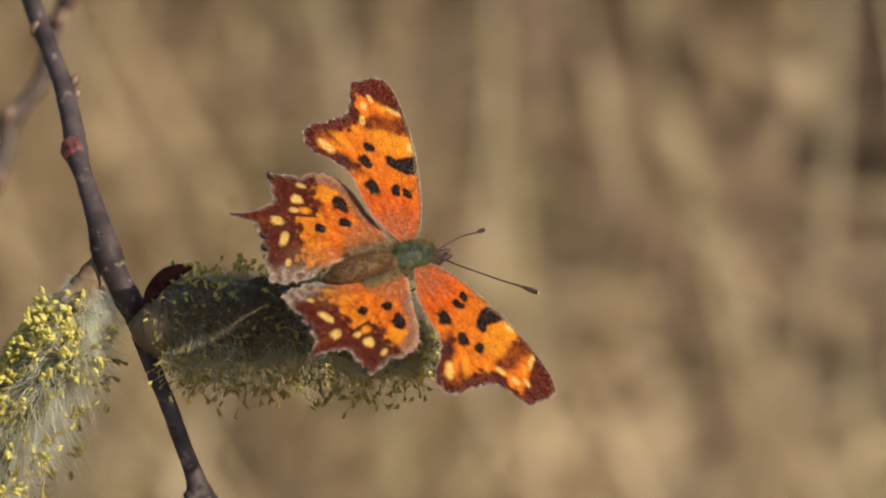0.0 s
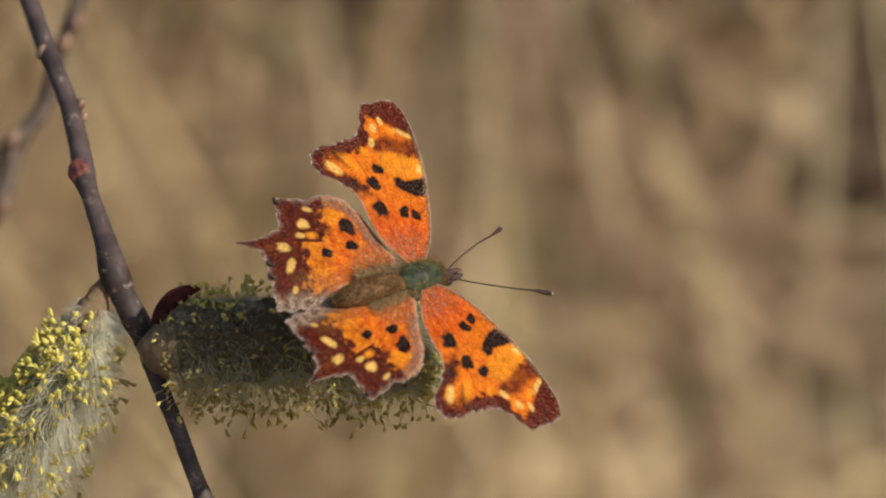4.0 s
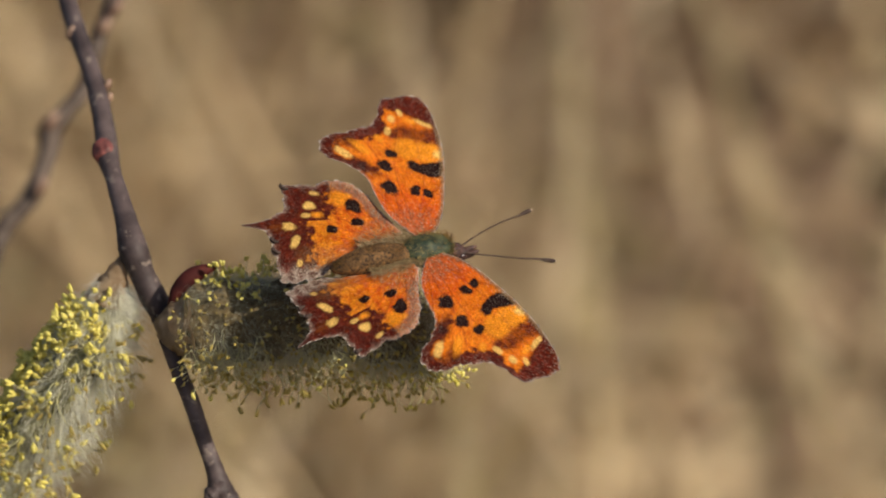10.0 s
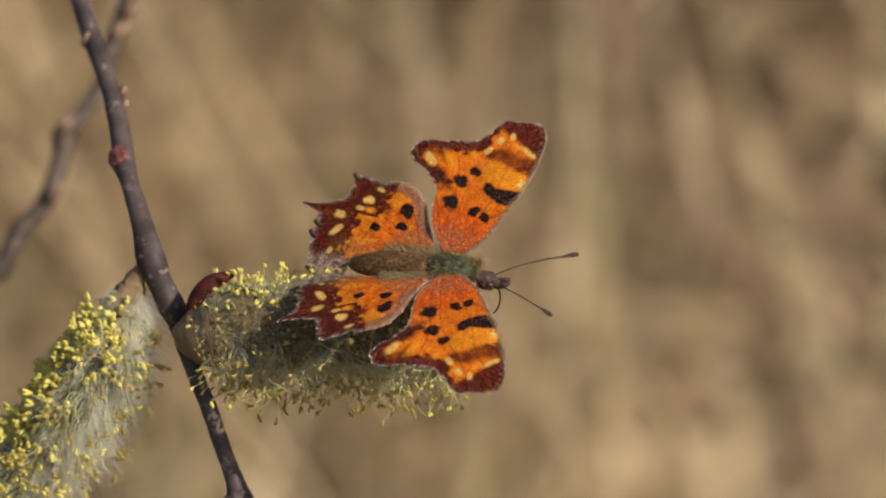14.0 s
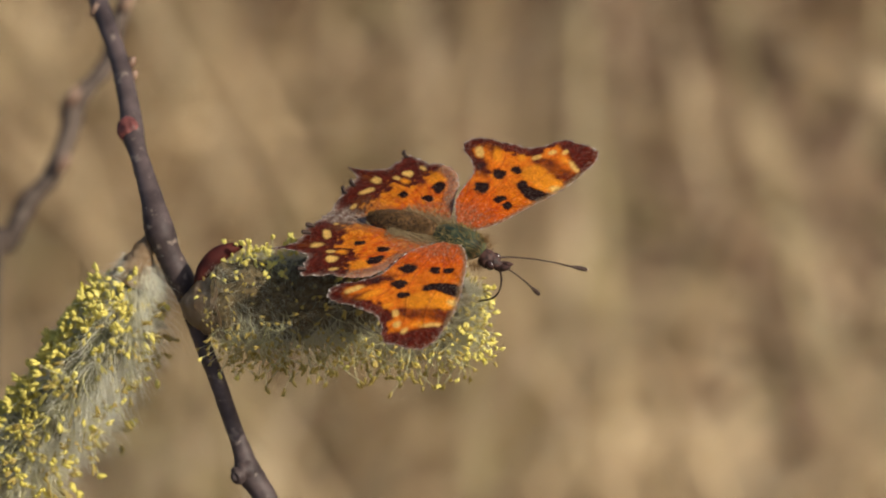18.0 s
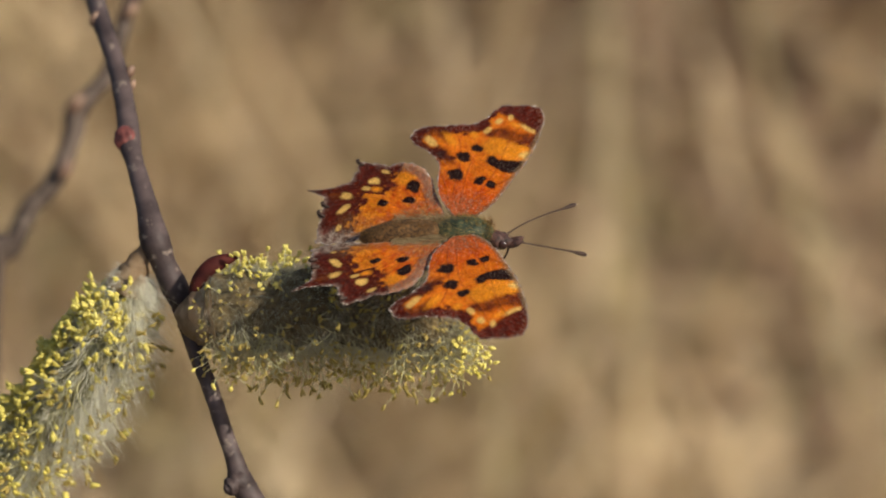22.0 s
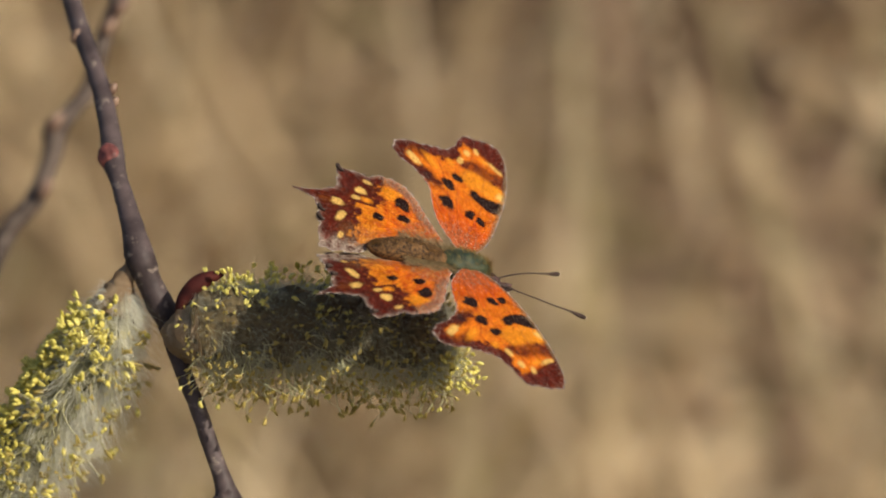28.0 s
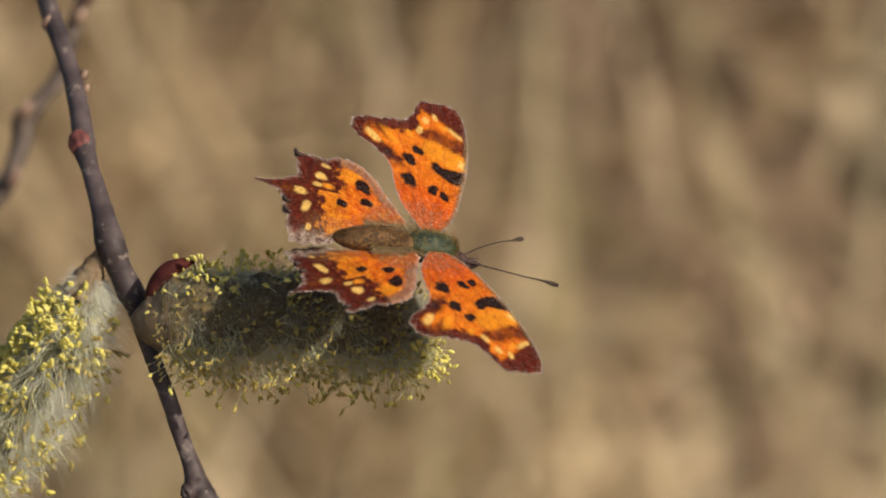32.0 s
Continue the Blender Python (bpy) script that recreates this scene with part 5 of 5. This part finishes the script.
    walk(WINGS[2], [
        (0, pose(-0.0022, 0.0015, 0.0003, 2.9, -7.4, -21.8)),
        (0.5, pose(-0.0022, 0.0015, 0.0003, 3.4, -7.0, -21.4)),
        (1, pose(-0.0022, 0.0015, 0.0003, 4.1, -5.7, -18.8)),
        (1.5, pose(-0.0022, 0.0015, 0.0003, 2.8, -6.6, -20.4)),
        (2, pose(-0.0022, 0.0015, 0.0003, 5.0, -5.9, -20.7)),
        (2.5, pose(-0.0022, 0.0015, 0.0003, 5.4, -5.8, -20.1)),
        (4.5, pose(-0.0022, 0.0015, 0.0003, 4.4, -8.1, -18.9)),
        (5, pose(-0.0022, 0.0015, 0.0003, 2.3, -8.5, -18.4)),
        (5.5, pose(-0.0022, 0.0015, 0.0003, 2.9, -8.0, -19.2)),
        (6, pose(-0.0022, 0.0015, 0.0003, 2.3, -6.6, -17.4)),
        (6.5, pose(-0.0022, 0.0015, 0.0003, 4.5, -6.7, -18.5)),
        (7, pose(-0.0022, 0.0015, 0.0003, 4.0, -7.4, -18.1)),
        (7.5, pose(-0.0022, 0.0015, 0.0003, 1.6, -8.2, -17.4)),
        (8, pose(-0.0022, 0.0015, 0.0003, 0.7, -7.7, -17.0)),
        (8.5, pose(-0.0022, 0.0015, 0.0003, 4.1, -6.6, -17.4)),
        (9, pose(-0.0022, 0.0015, 0.0003, 1.8, -6.6, -16.4)),
        (9.5, pose(-0.0022, 0.0015, 0.0003, 5.9, -5.3, -17.0)),
        (10, pose(-0.0022, 0.0015, 0.0003, 2.9, -6.5, -16.8)),
        (10.5, pose(-0.0022, 0.0015, 0.0003, 0.3, -7.8, -17.4)),
        (11, pose(-0.0022, 0.0015, 0.0003, 8.5, -5.2, -18.2)),
        (11.5, pose(-0.0022, 0.0015, 0.0003, 19.8, -2.4, -19.6)),
        (12, pose(-0.0022, 0.0015, 0.0003, 9.7, -2.1, -17.1)),
        (12.5, pose(-0.0022, 0.0015, 0.0003, 10.3, 0.1, -16.6)),
        (13, pose(-0.0022, 0.0015, 0.0003, 5.3, -4.0, -16.0)),
        (13.5, pose(-0.0022, 0.0015, 0.0003, 5.2, -0.6, -14.7)),
        (14, pose(-0.0022, 0.0015, 0.0003, 5.9, -1.7, -16.0)),
        (14.5, pose(-0.0022, 0.0015, 0.0003, 7.8, 1.9, -13.9)),
        (16.5, pose(-0.0022, 0.0015, 0.0003, 3.8, -3.5, -12.6)),
        (17, pose(-0.0022, 0.0015, 0.0003, 2.9, -3.5, -13.1)),
        (17.5, pose(-0.0022, 0.0015, 0.0003, 2.3, -2.8, -13.1)),
        (18, pose(-0.0022, 0.0015, 0.0003, 1.2, -3.1, -12.7)),
        (18.5, pose(-0.0022, 0.0015, 0.0003, 0.3, -2.7, -12.6)),
        (19, pose(-0.0022, 0.0015, 0.0003, 2.6, -3.5, -13.7)),
        (19.5, pose(-0.0022, 0.0015, 0.0003, 1.8, -1.7, -12.1)),
        (20, pose(-0.0022, 0.0015, 0.0003, 3.8, -1.3, -12.0)),
        (20.5, pose(-0.0022, 0.0015, 0.0003, 4.6, -0.7, -12.2)),
        (21, pose(-0.0022, 0.0015, 0.0003, 4.5, -0.6, -13.2)),
        (21.5, pose(-0.0022, 0.0015, 0.0003, 5.5, -1.0, -15.7)),
        (22, pose(-0.0022, 0.0015, 0.0003, 4.9, -2.9, -18.5)),
        (22.5, pose(-0.0022, 0.0015, 0.0003, 7.4, -0.1, -16.8)),
        (23, pose(-0.0022, 0.0015, 0.0003, 10.7, -3.3, -18.3)),
        (23.5, pose(-0.0022, 0.0015, 0.0003, 9.9, -0.1, -16.2)),
        (24, pose(-0.0022, 0.0015, 0.0003, 10.2, 0.3, -14.0)),
        (24.5, pose(-0.0022, 0.0015, 0.0003, 10.4, 0.3, -13.0)),
        (26.5, pose(-0.0022, 0.0015, 0.0003, 6.9, -2.3, -13.1)),
        (27, pose(-0.0022, 0.0015, 0.0003, 5.4, -3.5, -13.9)),
        (27.5, pose(-0.0022, 0.0015, 0.0003, 5.7, -3.2, -13.6)),
        (28, pose(-0.0022, 0.0015, 0.0003, 5.8, -2.2, -11.9)),
        (28.5, pose(-0.0022, 0.0015, 0.0003, 5.0, -2.9, -12.6)),
        (29, pose(-0.0022, 0.0015, 0.0003, 5.3, -0.1, -10.0)),
        (29.5, pose(-0.0022, 0.0015, 0.0003, 5.3, 0.3, -9.6)),
        (30, pose(-0.0022, 0.0015, 0.0003, 5.8, -2.1, -11.4)),
        (30.5, pose(-0.0022, 0.0015, 0.0003, 8.7, -1.3, -11.4)),
        (31, pose(-0.0022, 0.0015, 0.0003, 7.8, -1.1, -12.1)),
        (31.5, pose(-0.0022, 0.0015, 0.0003, 7.2, -0.9, -12.5)),
        (32, pose(-0.0022, 0.0015, 0.0003, 5.7, 0.7, -9.6)),
    ])
    walk(WINGS[3], [
        (0, pose(-0.0022, -0.0015, 0.0003, -10.0, -1.1, 13.0)),
        (0.5, pose(-0.0022, -0.0015, 0.0003, -10.7, -1.5, 13.1)),
        (1, pose(-0.0022, -0.0015, 0.0003, -10.7, -0.3, 15.6)),
        (1.5, pose(-0.0022, -0.0015, 0.0003, -9.4, -1.7, 13.2)),
        (2, pose(-0.0022, -0.0015, 0.0003, -11.1, -2.1, 13.1)),
        (2.5, pose(-0.0022, -0.0015, 0.0003, -11.3, -2.0, 12.6)),
        (4.5, pose(-0.0022, -0.0015, 0.0003, -10.3, -3.8, 12.4)),
        (5, pose(-0.0022, -0.0015, 0.0003, -9.0, -4.8, 13.0)),
        (5.5, pose(-0.0022, -0.0015, 0.0003, -9.4, -5.4, 12.6)),
        (6, pose(-0.0022, -0.0015, 0.0003, -8.6, -3.2, 14.0)),
        (6.5, pose(-0.0022, -0.0015, 0.0003, -10.1, -5.4, 12.7)),
        (7, pose(-0.0022, -0.0015, 0.0003, -9.9, -5.1, 13.2)),
        (7.5, pose(-0.0022, -0.0015, 0.0003, -8.9, -5.5, 13.0)),
        (8, pose(-0.0022, -0.0015, 0.0003, -8.6, -5.2, 13.3)),
        (8.5, pose(-0.0022, -0.0015, 0.0003, -10.2, -4.7, 13.6)),
        (9, pose(-0.0022, -0.0015, 0.0003, -8.4, -4.6, 14.7)),
        (9.5, pose(-0.0022, -0.0015, 0.0003, -11.5, -4.5, 13.9)),
        (10, pose(-0.0022, -0.0015, 0.0003, -9.3, -5.4, 14.0)),
        (10.5, pose(-0.0022, -0.0015, 0.0003, -4.2, -6.6, 13.9)),
        (11, pose(-0.0022, -0.0015, 0.0003, -12.0, -4.2, 16.0)),
        (11.5, pose(-0.0022, -0.0015, 0.0003, -24.7, 4.0, 18.5)),
        (12, pose(-0.0022, -0.0015, 0.0003, -14.5, 1.2, 18.2)),
        (12.5, pose(-0.0022, -0.0015, 0.0003, -15.9, 1.7, 17.7)),
        (13, pose(-0.0022, -0.0015, 0.0003, -12.3, -2.0, 17.2)),
        (13.5, pose(-0.0022, -0.0015, 0.0003, -12.7, -1.0, 17.3)),
        (14, pose(-0.0022, -0.0015, 0.0003, -12.7, -0.7, 17.5)),
        (14.5, pose(-0.0022, -0.0015, 0.0003, -12.6, -1.3, 17.3)),
        (16.5, pose(-0.0022, -0.0015, 0.0003, -7.9, -0.3, 16.9)),
        (17, pose(-0.0022, -0.0015, 0.0003, -8.3, -0.2, 16.1)),
        (17.5, pose(-0.0022, -0.0015, 0.0003, -6.4, 0.4, 16.5)),
        (18, pose(-0.0022, -0.0015, 0.0003, -4.8, -0.8, 15.5)),
        (18.5, pose(-0.0022, -0.0015, 0.0003, -4.4, -0.9, 16.0)),
        (19, pose(-0.0022, -0.0015, 0.0003, -5.1, -3.5, 13.4)),
        (19.5, pose(-0.0022, -0.0015, 0.0003, -4.2, -1.6, 14.5)),
        (20, pose(-0.0022, -0.0015, 0.0003, -4.8, -0.6, 13.3)),
        (20.5, pose(-0.0022, -0.0015, 0.0003, -4.2, -0.2, 13.5)),
        (21, pose(-0.0022, -0.0015, 0.0003, -4.3, -0.4, 13.6)),
        (21.5, pose(-0.0022, -0.0015, 0.0003, -5.9, 1.0, 14.0)),
        (22, pose(-0.0022, -0.0015, 0.0003, -5.6, 1.6, 16.9)),
        (22.5, pose(-0.0022, -0.0015, 0.0003, -8.8, 0.7, 16.0)),
        (23, pose(-0.0022, -0.0015, 0.0003, -15.1, 1.0, 19.4)),
        (23.5, pose(-0.0022, -0.0015, 0.0003, -13.0, -1.0, 16.4)),
        (24, pose(-0.0022, -0.0015, 0.0003, -12.7, -2.2, 15.2)),
        (24.5, pose(-0.0022, -0.0015, 0.0003, -13.7, -2.9, 14.5)),
        (26.5, pose(-0.0022, -0.0015, 0.0003, -9.9, -5.7, 13.8)),
        (27, pose(-0.0022, -0.0015, 0.0003, -8.6, -6.5, 13.8)),
        (27.5, pose(-0.0022, -0.0015, 0.0003, -9.0, -6.0, 13.9)),
        (28, pose(-0.0022, -0.0015, 0.0003, -9.2, -4.9, 15.1)),
        (28.5, pose(-0.0022, -0.0015, 0.0003, -7.3, -6.1, 13.5)),
        (29, pose(-0.0022, -0.0015, 0.0003, -7.2, -6.1, 13.0)),
        (29.5, pose(-0.0022, -0.0015, 0.0003, -6.8, -6.3, 13.2)),
        (30, pose(-0.0022, -0.0015, 0.0003, -8.0, -5.7, 13.3)),
        (30.5, pose(-0.0022, -0.0015, 0.0003, -11.0, -5.6, 13.1)),
        (31, pose(-0.0022, -0.0015, 0.0003, -11.7, -5.3, 12.4)),
        (31.5, pose(-0.0022, -0.0015, 0.0003, -11.5, -5.4, 11.7)),
        (32, pose(-0.0022, -0.0015, 0.0003, -12.7, -5.7, 14.1)),
    ])
    walk(FEELERS[0], [
        (0, pose(0.0079, 0.0005, -0.0019, 0, 20.7, 13.4)),
        (0.5, pose(0.0079, 0.0005, -0.0019, 0, 12.6, 17.7)),
        (1, pose(0.0079, 0.0005, -0.0019, 0, 15.0, 21.3)),
        (1.5, pose(0.0079, 0.0005, -0.0019, 0, 15.8, 19.4)),
        (2, pose(0.0079, 0.0005, -0.0019, 0, 15.4, 20.8)),
        (2.5, pose(0.0079, 0.0005, -0.0019, 0, 15.7, 18.8)),
        (5, pose(0.0079, 0.0005, -0.0019, 0, 8.6, 20.0)),
        (6, pose(0.0079, 0.0005, -0.0019, 0, 11.1, 21.1)),
        (7, pose(0.0079, 0.0005, -0.0019, 0, 11.8, 21.6)),
        (8, pose(0.0079, 0.0005, -0.0019, 0, 5.6, 12.3)),
        (9, pose(0.0079, 0.0005, -0.0019, 0, 10.2, 22.3)),
        (10, pose(0.0079, 0.0005, -0.0019, 0, 8.1, 20.3)),
        (11, pose(0.0079, 0.0005, -0.0019, 0, 13.1, 28.6)),
        (11.5, pose(0.0079, 0.0005, -0.0019, 0, 20.6, 30.9)),
        (12, pose(0.0079, 0.0005, -0.0019, 0, 20.3, 38.3)),
        (12.5, pose(0.0079, 0.0005, -0.0019, 0, 21.1, 41.0)),
        (13, pose(0.0079, 0.0005, -0.0019, 0, 22.9, 38.3)),
        (13.5, pose(0.0079, 0.0005, -0.0019, 0, 22.8, 43.3)),
        (14, pose(0.0079, 0.0005, -0.0019, 0, 19.7, 41.0)),
        (14.5, pose(0.0079, 0.0005, -0.0019, 0, 30.3, 43.5)),
        (16.5, pose(0.0079, 0.0005, -0.0019, 0, 35.2, 43.4)),
        (17, pose(0.0079, 0.0005, -0.0019, 0, 30.9, 44.3)),
        (17.5, pose(0.0079, 0.0005, -0.0019, 0, 27.5, 46.7)),
        (18, pose(0.0079, 0.0005, -0.0019, 0, 27.9, 48.2)),
        (18.5, pose(0.0079, 0.0005, -0.0019, 0, 21.5, 51.4)),
        (19, pose(0.0079, 0.0005, -0.0019, 0, 11.0, 51.7)),
        (19.5, pose(0.0079, 0.0005, -0.0019, 0, 16.6, 52.9)),
        (20, pose(0.0079, 0.0005, -0.0019, 0, 15.1, 53.4)),
        (20.5, pose(0.0079, 0.0005, -0.0019, 0, 12.1, 53.8)),
        (21, pose(0.0079, 0.0005, -0.0019, 0, 10.8, 55.8)),
        (21.5, pose(0.0079, 0.0005, -0.0019, 0, 12.2, 53.7)),
        (22, pose(0.0079, 0.0005, -0.0019, 0, 15.4, 48.3)),
        (22.5, pose(0.0079, 0.0005, -0.0019, 0, 19.8, 42.6)),
        (23, pose(0.0079, 0.0005, -0.0019, 0, 19.0, 37.9)),
        (23.5, pose(0.0079, 0.0005, -0.0019, 0, 14.8, 37.5)),
        (24, pose(0.0079, 0.0005, -0.0019, 0, 13.3, 35.8)),
        (24.5, pose(0.0079, 0.0005, -0.0019, 0, 11.8, 34.7)),
        (26.5, pose(0.0079, 0.0005, -0.0019, 0, 12.1, 30.0)),
        (27, pose(0.0079, 0.0005, -0.0019, 0, 12.5, 29.2)),
        (27.5, pose(0.0079, 0.0005, -0.0019, 0, 12.2, 30.3)),
        (28, pose(0.0079, 0.0005, -0.0019, 0, 11.3, 31.0)),
        (28.5, pose(0.0079, 0.0005, -0.0019, 0, 10.7, 28.8)),
        (29, pose(0.0079, 0.0005, -0.0019, 0, 11.2, 28.8)),
        (29.5, pose(0.0079, 0.0005, -0.0019, 0, 14.5, 28.8)),
        (30, pose(0.0079, 0.0005, -0.0019, 0, 15.5, 28.6)),
        (30.5, pose(0.0079, 0.0005, -0.0019, 0, 13.0, 27.8)),
        (31, pose(0.0079, 0.0005, -0.0019, 0, 12.8, 23.8)),
        (31.5, pose(0.0079, 0.0005, -0.0019, 0, 12.7, 23.3)),
        (32, pose(0.0079, 0.0005, -0.0019, 0, 10.3, 30.5)),
    ])
    walk(FEELERS[1], [
        (0, pose(0.0079, -0.0005, -0.0019, 0, -2.8, -36.1)),
        (0.5, pose(0.0079, -0.0005, -0.0019, 0, -5.9, -31.2)),
        (1, pose(0.0079, -0.0005, -0.0019, 0, -2.0, -26.5)),
        (1.5, pose(0.0079, -0.0005, -0.0019, 0, -1.8, -27.9)),
        (2, pose(0.0079, -0.0005, -0.0019, 0, -3.9, -28.0)),
        (2.5, pose(0.0079, -0.0005, -0.0019, 0, -4.4, -29.6)),
        (4.5, pose(0.0079, -0.0005, -0.0019, 0, -6.8, -25.7)),
        (5, pose(0.0079, -0.0005, -0.0019, 0, -1.4, -25.1)),
        (5.5, pose(0.0079, -0.0005, -0.0019, 0, -7.4, -27.9)),
        (6, pose(0.0079, -0.0005, -0.0019, 0, -0.4, -23.6)),
        (6.5, pose(0.0079, -0.0005, -0.0019, 0, -1.7, -23.9)),
        (7, pose(0.0079, -0.0005, -0.0019, 0, 0.2, -23.1)),
        (7.5, pose(0.0079, -0.0005, -0.0019, 0, -2.4, -22.9)),
        (8, pose(0.0079, -0.0005, -0.0019, 0, 2.0, -22.9)),
        (9, pose(0.0079, -0.0005, -0.0019, 0, 7.9, -12.1)),
        (9.5, pose(0.0079, -0.0005, -0.0019, 0, 10.2, -13.7)),
        (10, pose(0.0079, -0.0005, -0.0019, 0, 14.2, -7.3)),
        (10.5, pose(0.0079, -0.0005, -0.0019, 0, 15.7, -2.7)),
        (11, pose(0.0079, -0.0005, -0.0019, 0, 16.7, 1.0)),
        (11.5, pose(0.0079, -0.0005, -0.0019, 0, 33.5, 14.6)),
        (12, pose(0.0079, -0.0005, -0.0019, 0, 41.4, 33.6)),
        (12.5, pose(0.0079, -0.0005, -0.0019, 0, 48.2, 37.7)),
        (13, pose(0.0079, -0.0005, -0.0019, 0, 56.1, 33.7)),
        (13.5, pose(0.0079, -0.0005, -0.0019, 0, 58.4, 45.0)),
        (14, pose(0.0079, -0.0005, -0.0019, 0, 56.0, 39.4)),
        (16.5, pose(0.0079, -0.0005, -0.0019, 0, 63.1, 79.0)),
        (17, pose(0.0079, -0.0005, -0.0019, 0, 58.8, 79.7)),
        (17.5, pose(0.0079, -0.0005, -0.0019, 0, 52.7, 82.4)),
        (18, pose(0.0079, -0.0005, -0.0019, 0, 53.0, 80.6)),
        (18.5, pose(0.0079, -0.0005, -0.0019, 0, 47.0, 84.1)),
        (19, pose(0.0079, -0.0005, -0.0019, 0, 30.8, 74.6)),
        (19.5, pose(0.0079, -0.0005, -0.0019, 0, 37.5, 79.9)),
        (20, pose(0.0079, -0.0005, -0.0019, 0, 36.8, 77.2)),
        (20.5, pose(0.0079, -0.0005, -0.0019, 0, 32.0, 77.8)),
        (21, pose(0.0079, -0.0005, -0.0019, 0, 29.4, 64.0)),
        (21.5, pose(0.0079, -0.0005, -0.0019, 0, 31.4, 48.7)),
        (22, pose(0.0079, -0.0005, -0.0019, 0, 35.4, 31.8)),
        (22.5, pose(0.0079, -0.0005, -0.0019, 0, 23.8, 5.1)),
        (23, pose(0.0079, -0.0005, -0.0019, 0, 22.6, 7.9)),
        (23.5, pose(0.0079, -0.0005, -0.0019, 0, 19.3, 3.6)),
        (24, pose(0.0079, -0.0005, -0.0019, 0, 17.1, 4.5)),
        (24.5, pose(0.0079, -0.0005, -0.0019, 0, 13.7, 1.4)),
        (26.5, pose(0.0079, -0.0005, -0.0019, 0, 11.6, -3.6)),
        (27, pose(0.0079, -0.0005, -0.0019, 0, 11.0, -3.9)),
        (27.5, pose(0.0079, -0.0005, -0.0019, 0, 11.2, -2.2)),
        (28, pose(0.0079, -0.0005, -0.0019, 0, 10.5, 0.2)),
        (28.5, pose(0.0079, -0.0005, -0.0019, 0, 10.9, -1.0)),
        (29, pose(0.0079, -0.0005, -0.0019, 0, 12.6, 1.1)),
        (29.5, pose(0.0079, -0.0005, -0.0019, 0, 15.3, 0.6)),
        (30, pose(0.0079, -0.0005, -0.0019, 0, 11.4, -7.9)),
        (30.5, pose(0.0079, -0.0005, -0.0019, 0, 7.4, -7.9)),
        (31, pose(0.0079, -0.0005, -0.0019, 0, 7.2, -9.5)),
        (31.5, pose(0.0079, -0.0005, -0.0019, 0, 5.9, -9.5)),
        (32, pose(0.0079, -0.0005, -0.0019, 0, 5.8, -5.1)),
    ])
    # the proboscis swings out to drink and back under the head
    out_, tucked = pose(0.0084, 0, -0.0032), pose(0.0084, 0, -0.0032, 0, 62)
    walk(PROBOSCIS[0], [(0, tucked), (10.5, tucked), (12.5, out_), (21.5, out_), (22.5, tucked), (32, tucked)])


motions()
